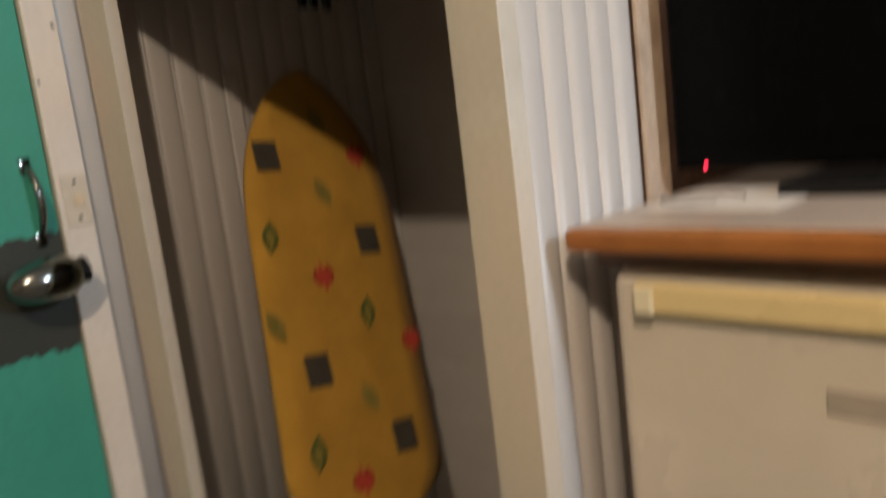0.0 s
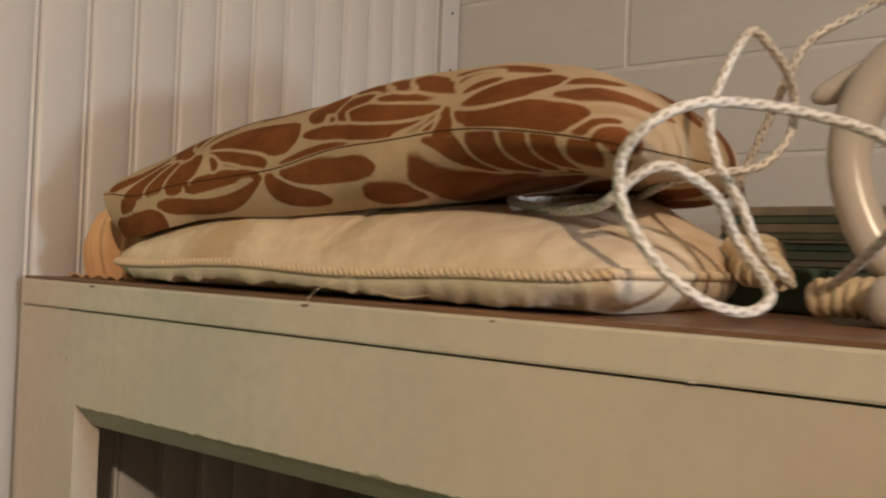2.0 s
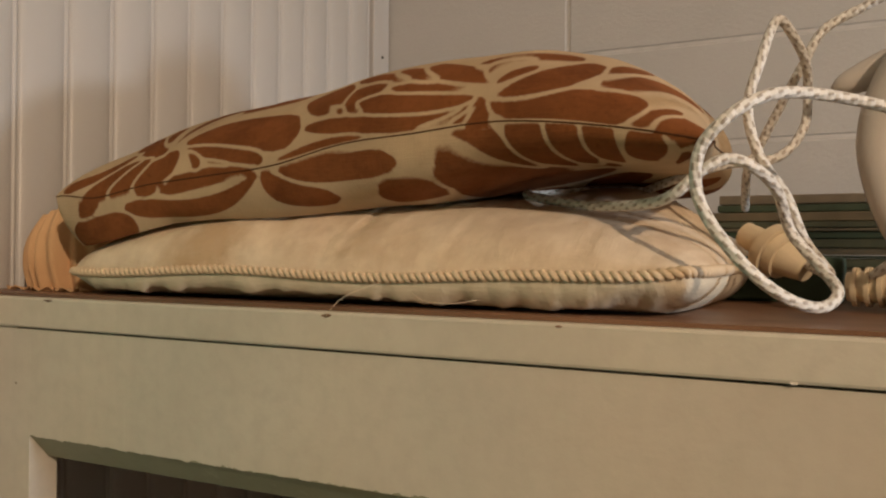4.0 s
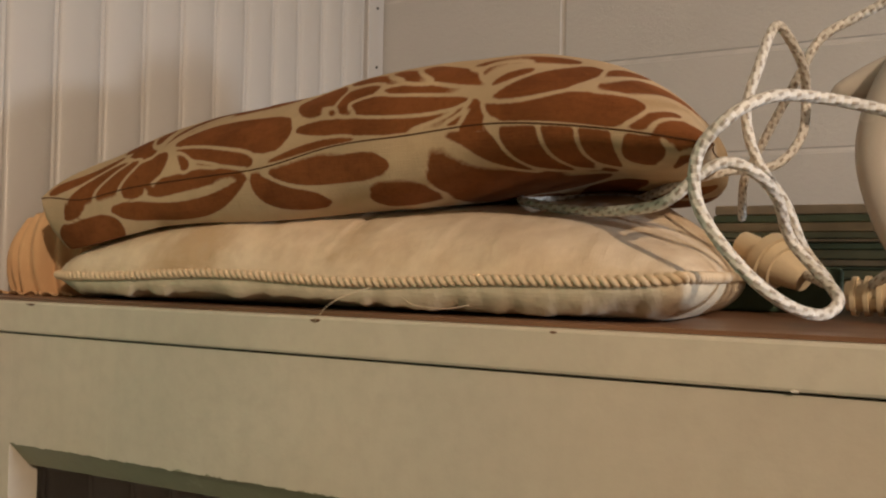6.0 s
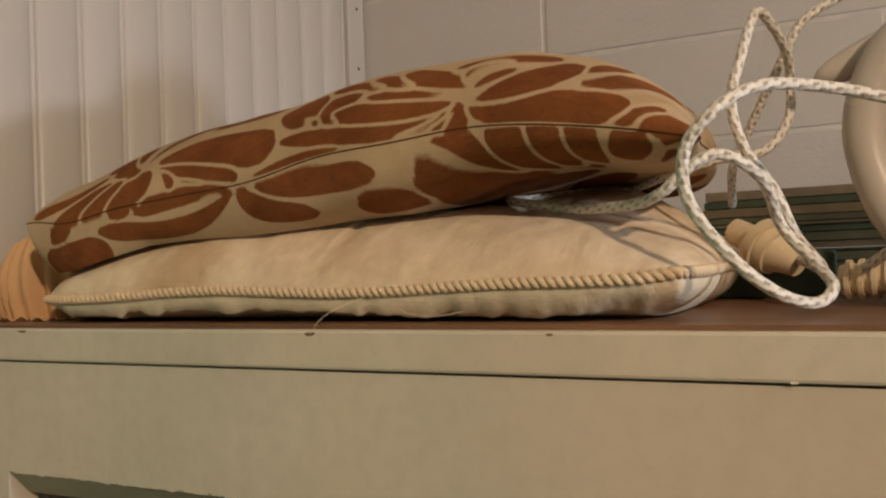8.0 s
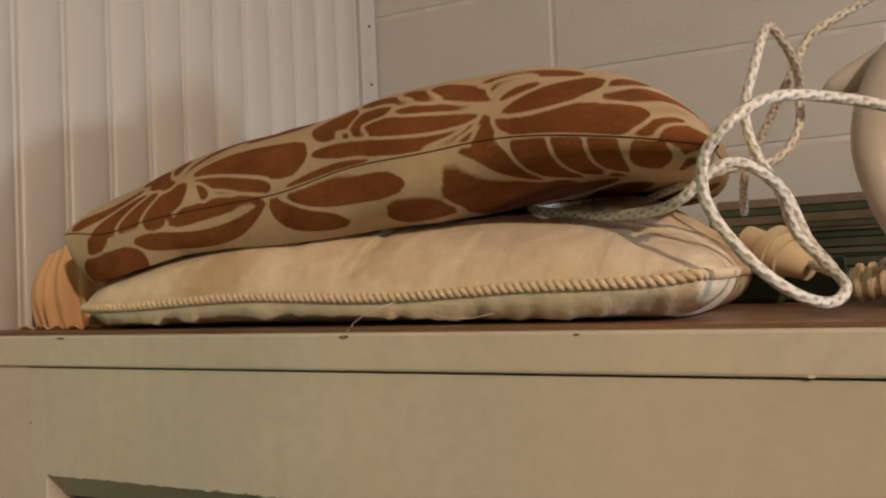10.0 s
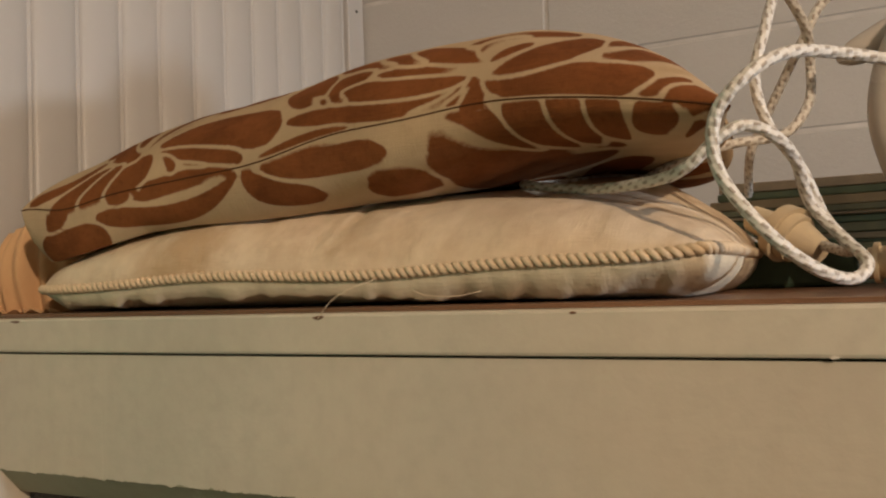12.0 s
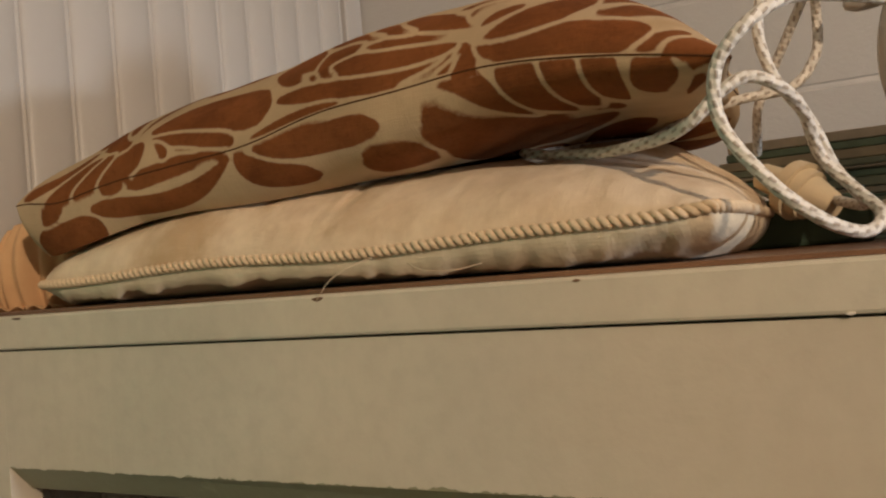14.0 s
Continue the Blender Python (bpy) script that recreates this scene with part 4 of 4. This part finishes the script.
cord = thing("power_cord", (0.58, 0.1, TOP), "white braided textile power cord with brown flecks in loose loops", "cord")
CORD_FRONT = [
    (0.47, 0.19, 1.700), (0.425, 0.160, 1.699), (0.412, 0.114, 1.694), (0.463, 0.080, 1.684), (0.505, 0.045, 1.682), (0.523, 0.032, 1.686), (0.536, 0.032, 1.697),
    (0.548, 0.037, 1.703), (0.560, 0.045, 1.698), (0.568, 0.064, 1.688), (0.573, 0.083, 1.668), (0.587, 0.079, 1.650), (0.596, 0.063, 1.638), (0.589, 0.046, 1.631),
    (0.574, 0.024, 1.637), (0.556, 0.013, 1.654), (0.539, 0.012, 1.680), (0.539, 0.008, 1.703), (0.552, 0.008, 1.719), (0.568, 0.022, 1.730),
    (0.587, 0.046, 1.733), (0.617, 0.062, 1.727), (0.645, 0.066, 1.715), (0.659, 0.068, 1.697), (0.645, 0.085, 1.672), (0.618, 0.125, 1.650), (0.604, 0.142, 1.638),
]
CORD_BACK = [
    (0.47, 0.19, 1.700), (0.504, 0.155, 1.706), (0.530, 0.160, 1.713), (0.558, 0.175, 1.718), (0.572, 0.190, 1.738), (0.574, 0.193, 1.762), (0.5735, 0.176, 1.777), (0.568, 0.156, 1.789), (0.5615, 0.143, 1.7965),
    (0.5575, 0.133, 1.788), (0.554, 0.116, 1.768), (0.548, 0.108, 1.740), (0.554, 0.106, 1.713), (0.569, 0.102, 1.688), (0.578, 0.108, 1.664), (0.590, 0.130, 1.645), (0.575, 0.180, 1.650),
]
CORD_UP = [(0.528, 0.26, 1.69), (0.534, 0.220, 1.713), (0.542, 0.215, 1.729), (0.556, 0.205, 1.754), (0.571, 0.190, 1.778), (0.583, 0.190, 1.799), (0.605, 0.195, 1.812), (0.63, 0.19, 1.820), (0.66, 0.17, 1.812), (0.69, 0.15, 1.790)]
for name, pts in (("coil", CORD_FRONT), ("back_loop", CORD_BACK), ("upper_lead", CORD_UP)):
    part(name, tube(bmesh.new(), glide([(x + 0.005, y, z) for x, y, z in pts], 12), 0.0029, 14), CORD, cord, smooth=False)
plug = bmesh.new()
rod(plug, (0.540, 0.205, 1.670), (0.556, 0.195, 1.661), 0.0085, 0.010, 18)
rod(plug, (0.556, 0.195, 1.661), (0.562, 0.191, 1.657), 0.0175, 0.0185, 22)
rod(plug, (0.562, 0.191, 1.657), (0.567, 0.188, 1.654), 0.0155, 0.0150, 22)
rod(plug, (0.567, 0.188, 1.654), (0.580, 0.180, 1.646), 0.0125, 0.0075, 18)
part("plug", plug, PLASTIC_CREAM, cord, "round cream plug")

# ---- stack and box behind ----
stack = thing("paper_stack", (0.62, 0.42, TOP), "stack of dog-eared green and buff booklets", "booklets")
rnd = random.Random(3)
z = TOP
k = 0
while z < 1.70:
    h = rnd.uniform(0.0025, 0.0085)
    dx, dy = rnd.uniform(-0.008, 0.008), rnd.uniform(-0.008, 0.008)
    c = rnd.choice([(0.15, 0.18, 0.09), (0.50, 0.38, 0.21), (0.09, 0.11, 0.06), (0.40, 0.29, 0.15), (0.20, 0.19, 0.10), (0.30, 0.23, 0.13)])
    c = (0.44, 0.33, 0.20) if z > 1.690 else c
    part("booklet", boxed(0.50 + dx, 0.80 + dx, 0.30 + dy, 0.50 + dy, z, z + h - 0.0006, bevel=0.0008), plain("booklet_cover", c, 0.6, grain=0.3), stack)
    z += h
    k += 1
tagged(mesh_object("green_box", boxed(0.46, 0.60, 0.215, 0.285, TOP, 1.655, bevel=0.003), GREEN_BOX), "dark green cardboard box on the closet top", "box")

# ---- peach cloth at the wall ----


def peach_fold(a, t):
    """A curled length of ribbon standing on edge: a runs along it, t up it."""
    q = math.pi * (0.5 - 0.5 * a)
    fold = 0.0045 * abs(math.sin(7.0 * a + 0.8)) + 0.0016 * math.sin(31 * a + 2.5 * t)
    swell = 1 + 0.10 * math.sin(math.pi * t) - 0.16 * t ** 3
    return Vector((0.050 + (0.037 + fold) * math.cos(q) * swell, 0.092 - (0.052 + 1.4 * fold) * math.sin(q) * swell,
                   TOP + 0.001 + (0.061 + 0.003 * math.sin(5 * a)) * t))


bm = bmesh.new()
bmesh.ops.create_grid(bm, x_segments=120, y_segments=40, size=1.0)
for v in bm.verts:
    v.co = peach_fold(v.co.x, (v.co.y + 1) / 2)
bmesh.ops.solidify(bm, geom=bm.faces[:], thickness=0.0015)
for f in bm.faces:
    f.smooth = True
tagged(mesh_object("peach_cloth", bm, PEACH), "pleated peach coloured cloth tucked beside the wall", "cloth")
bm = bmesh.new()
bmesh.ops.create_grid(bm, x_segments=40, y_segments=8, size=1.0)
for v in bm.verts:
    a, t = v.co.x, (v.co.y + 1) / 2
    v.co = Vector((0.058 + 0.040 * a, 0.040 - 0.010 * t + 0.003 * math.sin(9 * a), TOP + 0.0012 + 0.003 * t * (1 + math.sin(23 * a)) * 0.5))
bmesh.ops.solidify(bm, geom=bm.faces[:], thickness=0.0008)
tagged(mesh_object("cloth_scrap", bm, PEACH), "frayed peach cloth scrap lying on the closet edge", "cloth scrap")

# ---- ironing board inside the closet ----
LEAN = math.atan(0.37)


def build_board():
    board = thing("ironing_board", (0.40, 0.25, 0), "yellow ironing board printed with squares and leaves leaning in the closet", "ironing board")
    half, length = 0.165, 0.84
    tilt = math.radians(13)
    origin = Vector((0.334, 0.190, 0.585))
    up = Vector((-math.sin(LEAN), 0, math.cos(LEAN)))
    side = Vector((0, 1, 0))
    axis, across, out = (up * math.cos(tilt) + side * math.sin(tilt)), (side * math.cos(tilt) - up * math.sin(tilt)), Vector((math.cos(LEAN), 0, math.sin(LEAN)))

    def place(a, c, o=0.0):
        return origin + axis * a + across * c + out * o

    def width(a):
        t = a / length
        if t > 0.62:
            return half * max(0.0, 1 - ((t - 0.62) / 0.38) ** 2.2) ** 0.62
        return half * min(1.0, (max(t, 0.0) / 0.10 + 0.02)) ** 0.35

    bm = bmesh.new()
    rows = []
    count = 46
    for i in range(count + 1):
        a = length * (0.5 - 0.5 * math.cos(math.pi * i / count))
        w = max(width(a), 0.004)
        row = []
        for k in range(14):
            q = 2 * math.pi * k / 14
            row.append(bm.verts.new(place(a, (w if math.cos(q) > 0 else max(0.003, w - 0.013 * min(1.0, w / 0.1))) * max(-1, min(1, 1.15 * math.cos(q))), 0.013 * math.sin(q) - 0.013)))
        rows.append(row)
    for p, q in zip(rows, rows[1:]):
        for k in range(14):
            bm.faces.new((p[k], p[(k + 1) % 14], q[(k + 1) % 14], q[k])).smooth = True
    bm.faces.new(rows[0]), bm.faces.new(rows[-1][::-1])
    part("cover", bm, BOARD_CLOTH, board)

    def flat(place2, shape, material, name, proud=0.0012, under=None):
        a0, c0, spin = place2
        bm = bmesh.new()
        bm.faces.new([bm.verts.new(place(a0 + y * math.cos(spin) + x * math.sin(spin), c0 + x * math.cos(spin) - y * math.sin(spin), proud)) for x, y in shape])
        bmesh.ops.triangulate(bm, faces=bm.faces[:])
        return part(name, bm, material, under or board)

    def locate(x, y, z):
        d = Vector((x, y, z)) - origin
        return d.dot(axis), d.dot(across)

    square = [(-0.0245, -0.027), (0.0245, -0.028), (0.025, 0.027), (-0.024, 0.028)]
    leaf = [(0.0165 * math.sin(math.pi * k / 9) ** 1.2, -0.031 + 0.062 * k / 9) for k in range(10)] + [(-0.0165 * math.sin(math.pi * k / 9) ** 1.2, 0.031 - 0.062 * k / 9) for k in range(1, 9)]
    vein = [(-0.0012, -0.026), (0.0016, -0.020), (0.006, -0.010), (0.0018, -0.012), (0.0016, -0.002), (0.0075, 0.008), (0.0016, 0.005), (0.001, 0.024), (-0.0016, 0.006), (-0.007, 0.012), (-0.0016, -0.001), (-0.007, -0.006), (-0.0016, -0.014)]
    red = [(-0.003, -0.032), (0.004, -0.030), (0.006, -0.016), (0.020, -0.018), (0.015, -0.006), (0.029, 0.004), (0.014, 0.007), (0.019, 0.024), (0.007, 0.014), (0.001, 0.034), (-0.005, 0.014), (-0.017, 0.022), (-0.012, 0.006), (-0.025, 0.000), (-0.013, -0.007), (-0.015, -0.019), (-0.004, -0.016)]
    for x, y, z in ((0.105, 0.235, 1.204), (0.170, 0.385, 1.027), (0.238, 0.182, 0.844), (0.293, 0.305, 0.695)):
        flat((*locate(x, y, z), 0.10), square, SQUARE_INK, "printed_square")
    for x, y, z, m in ((0.134, 0.325, 1.125, OLIVE_INK), (0.155, 0.184, 1.068, LEAF_INK), (0.215, 0.324, 0.906, LEAF_INK), (0.206, 0.134, 0.931, OLIVE_INK), (0.264, 0.263, 0.774, OLIVE_INK), (0.281, 0.127, 0.727, LEAF_INK), (0.085, 0.37, 1.255, OLIVE_INK)):
        green = flat((*locate(x, y, z), -0.12 if m is LEAF_INK else 0.5), leaf, m, "printed_leaf")
        flat((*locate(x, y, z), -0.12 if m is LEAF_INK else 0.5), vein, OLIVE_INK if m is LEAF_INK else VEIN_INK, "printed_vein", 0.0018, green)
    for x, y, z in ((0.186, 0.259, 0.985), (0.240, 0.396, 0.837), (0.306, 0.189, 0.659), (0.112, 0.43, 1.18)):
        flat((*locate(x, y, z), 0.2), [(0.85 * p, 0.85 * q) for p, q in red], RED_INK, "printed_blossom")
    for c in (-0.07, 0.07):
        foot = place(0.35, c, -0.03)
        base = place(0.0, c, -0.03)
        leg = glide([foot, base, (base.x + 0.16, base.y - 0.05, 0.25), (base.x + 0.22, base.y - 0.06, 0.012)], 6)
        part("leg", tube(bmesh.new(), leg, 0.010, 10), CASING, board, "white metal leg", True)


build_board()

# ---- black hangers ----


def build_hangers():
    rail = thing("hanging_rail", (0.42, 0.32, 1.54), "dark metal rail under the closet top", "rail")
    part("bar", rod(bmesh.new(), (0.05, 0.30, 1.545), (0.815, 0.30, 1.545), 0.008, None, 14), SCREW_DARK, rail)
    for x in (0.30, 0.52):
        part("bracket", boxed(x - 0.006, x + 0.006, 0.294, 0.306, 1.552, 1.6035), SCREW_DARK, rail)

    def hanger(tag, left, neck, right, thick):
        h = thing("clothes_hanger", neck, tag, "hanger", "black hangers on the rail")
        neck_v = Vector(neck)
        hook = glide([neck_v, neck_v + Vector((0, 0, 0.03)), Vector((neck[0] + 0.004, 0.288, 1.548)), Vector((neck[0] + 0.004, 0.300, 1.5585)), Vector((neck[0] + 0.003, 0.313, 1.548))], 6)
        part("hook", tube(bmesh.new(), hook, 0.0025, 8), CHROME, h, "thin metal hook", True)
        for end in (left, right):
            e = Vector(end)
            out = (e - neck_v)
            line = glide([neck_v, neck_v + out * 0.3 + Vector((0, 0, 0.012)), neck_v + out * 0.7 + Vector((0, 0, 0.006)), e, e + (Vector((0.005, 0.003, -0.012)) if thick > 0.0095 else Vector((out.x * 0.03, out.y * 0.03, -0.012)))] + ([e + Vector((0.001, 0.001, -0.026))] if thick > 0.0095 else []), 6)
            part("arm", tube(bmesh.new(), line, lambda t: thick * (1.45 - 0.85 * t), 10), BLACK, h, smooth=True)
        return h

    hanger("black plastic hanger hanging askew with notched ends", (0.295, 0.140, 1.486), (0.430, 0.245, 1.508), (0.576, 0.360, 1.354), 0.0105)
    hanger("black plastic hanger in a tangled bunch", (0.280, 0.170, 1.470), (0.390, 0.275, 1.512), (0.43, 0.34, 1.49), 0.008)
    hanger("black plastic hanger in a tangled bunch", (0.265, 0.210, 1.472), (0.370, 0.285, 1.508), (0.41, 0.36, 1.49), 0.008)
    h = hanger("black clip hanger in a tangled bunch", (0.30, 0.16, 1.465), (0.405, 0.272, 1.478), (0.46, 0.36, 1.46), 0.009)
    part("spring", rod(bmesh.new(), (0.352, 0.244, 1.448), (0.358, 0.245, 1.424), 0.0011, None, 6), SCREW_DARK, h, "thin steel spring")
    rnd = random.Random(4)
    for x, y, z in ((0.295, 0.206, 1.428), (0.312, 0.215, 1.422), (0.33, 0.23, 1.425), (0.348, 0.248, 1.424), (0.365, 0.255, 1.43), (0.39, 0.30, 1.435), (0.41, 0.33, 1.432)):
        clip = boxed(x - 0.008, x + 0.008, y - 0.006, y + 0.006, z + rnd.uniform(-0.012, 0.012), z + 0.056, bevel=0.002)
        low = min(v.co.z for v in clip.verts)
        for v in clip.verts:
            f = 1 - 0.45 * max(0.0, 1 - (v.co.z - low) / 0.03)
            v.co.x = x + (v.co.x - x) * f
        bmesh.ops.rotate(clip, verts=clip.verts[:], cent=(x, y, z + 0.055), matrix=Matrix.Rotation(rnd.uniform(-0.2, 0.25), 3, "Y"))
        part("clip", clip, BLACK, h)
    part("notch", rod(bmesh.new(), (0.558, 0.346, 1.378), (0.554, 0.344, 1.358), 0.0045, 0.004, 8), BLACK, h)


build_hangers()

# ---- fridge, worktop, television ----
fridge = thing("fridge", (1.18, 0.25, 0), "small cream enamel fridge under the worktop", "fridge")
part("cabinet", boxed(0.893, 1.43, 0.111, 0.60, 0.02, 1.0755, bevel=0.012, segments=3), ENAMEL, fridge)
part("door", boxed(0.895, 1.427, 0.064, 0.108, 0.06, 1.075, bevel=0.016, segments=4), ENAMEL, fridge, "cream door with rounded corners")
band = part("handle_band", boxed(0.925, 1.42, 0.052, 0.066, 1.036, 1.067, bevel=0.006, segments=3), HANDLE_BAND, fridge, "yellowed handle band")
part("button", boxed(0.930, 0.950, 0.046, 0.054, 1.038, 1.065, bevel=0.003), plain("pale_button", (0.86, 0.78, 0.55), 0.3), band, "pale cream button")
part("badge", boxed(1.095, 1.155, 0.0622, 0.0645, 0.962, 0.984, bevel=0.001), plain("grey_badge", (0.42, 0.37, 0.30), 0.4), fridge, "grey name badge")
for x in (0.93, 1.39):
    for y in (0.12, 0.55):
        part("foot", rod(bmesh.new(), (x, y, 0.0), (x, y, 0.024), 0.018, None, 12), BLACK, fridge)
worktop = thing("worktop", (1.3, 0.3, 1.09), "pale laminate worktop with a brown wooden edge", "worktop")
part("board", boxed(0.868, 2.05, 0.060, 0.635, 1.097, 1.120, bevel=0.0015), LAMINATE, worktop)
part("edge", boxed(0.864, 2.05, 0.038, 0.0598, 1.096, 1.1195, bevel=0.006, segments=3), EDGE_WOOD, worktop, "rounded brown wooden edge")
for x in (1.50, 2.02):
    part("support", boxed(x - 0.02, x + 0.02, 0.05, 0.60, 0, 1.0968), EDGE_WOOD, worktop)
part("cleat", boxed(0.872, 1.48, 0.085, 0.60, 1.076, 1.0968), BOARD_WOOD, worktop)

tv = thing("television", (1.3, 0.36, 1.12), "black flat television switched off with a red standby light", "television")
part("case", boxed(0.866, 1.72, 0.268, 0.318, 1.145, 1.605, bevel=0.006), SCREEN, tv)
part("screen", boxed(0.884, 1.708, 0.2655, 0.2692, 1.175, 1.592), SCREEN, tv, "dark glossy screen")
part("stand", boxed(1.00, 1.58, 0.22, 0.37, 1.120, 1.135, bevel=0.004), BLACK, tv)
part("neck", boxed(1.22, 1.36, 0.28, 0.32, 1.13, 1.16), BLACK, tv)
led = Nodes("red_standby_light")
led.bsdf.inputs["Emission Color"].default_value = (1, 0.02, 0.05, 1)
led.bsdf.inputs["Emission Strength"].default_value = 6
led.finish((0.3, 0.0, 0.0), 0.4)
part("standby_light", boxed(0.903, 0.9054, 0.264, 0.2675, 1.148, 1.1525), led.mat, tv, "red standby light")

sheet = thing("paper_sheet", (0.95, 0.2, 1.12), "plain paper sheet lying on the worktop", "paper")
part("sheet", boxed(0.885, 1.03, 0.14, 0.30, 1.1205, 1.1212), PAPER, sheet)
wire = glide([(0.90 + 0.045 * math.cos(q) + 0.03, 0.20 + 0.035 * math.sin(q), 1.1235) for q in (k * 0.6 for k in range(10))], 6)
tagged(mesh_object("wire_loop", tube(bmesh.new(), wire, 0.0009, 6), SCREW_DARK), "thin dark wire bent in a loop", "wire")

# ---- lamp fittings ----
lamp = thing("ceiling_lamp", (LAMP_A.x, LAMP_A.y, CEIL), "bare ceiling bulb in a plain holder", "ceiling lamp")
part("holder", rod(bmesh.new(), (LAMP_A.x, LAMP_A.y, CEIL), (LAMP_A.x, LAMP_A.y, LAMP_A.z + 0.045), 0.03, 0.022, 18), PLASTIC_CREAM, lamp)
# Stand added under the cool bulb; the real fitting is unseen.
lamp = thing("cool_bulb_stand", (LAMP_B.x, LAMP_B.y, 0), "unseen stand added to carry the cool bulb", "floor lamp")
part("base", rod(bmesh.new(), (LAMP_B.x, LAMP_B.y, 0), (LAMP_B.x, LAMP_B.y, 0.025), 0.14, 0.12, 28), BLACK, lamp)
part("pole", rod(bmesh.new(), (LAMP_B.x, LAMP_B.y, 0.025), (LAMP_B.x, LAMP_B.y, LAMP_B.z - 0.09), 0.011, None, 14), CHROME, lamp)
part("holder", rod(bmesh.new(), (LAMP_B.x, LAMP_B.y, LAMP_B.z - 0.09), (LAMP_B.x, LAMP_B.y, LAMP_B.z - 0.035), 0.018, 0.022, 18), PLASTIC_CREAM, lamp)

# ---- blocks of the back wall ----
COURSE, LENGTH, JOINT = 0.1225, 0.78, 0.005


def block_mesh(w):
    bm = boxed(0, w - JOINT, 0.0015, 0.006, 0, COURSE - JOINT, bevel=0.0015, segments=1)
    data = bpy.data.meshes.new("block")
    bm.to_mesh(data)
    bm.free()
    data.materials.append(BLOCKS)
    return data


whole = block_mesh(LENGTH)
course = 0
z = 1.916 - 15 * COURSE
while z < CEIL - 0.02:
    x = 0.266 - LENGTH if course % 2 == 1 else 0.266 - 1.5 * LENGTH
    while x < RIGHT_X - 0.1:
        if x > WALL_X - LENGTH * 0.95:
            piece = new("block", whole)
            piece.location = (x, BACK_Y, z)
            piece.parent = WALL_BACK
        x += LENGTH
    z += COURSE
    course += 1
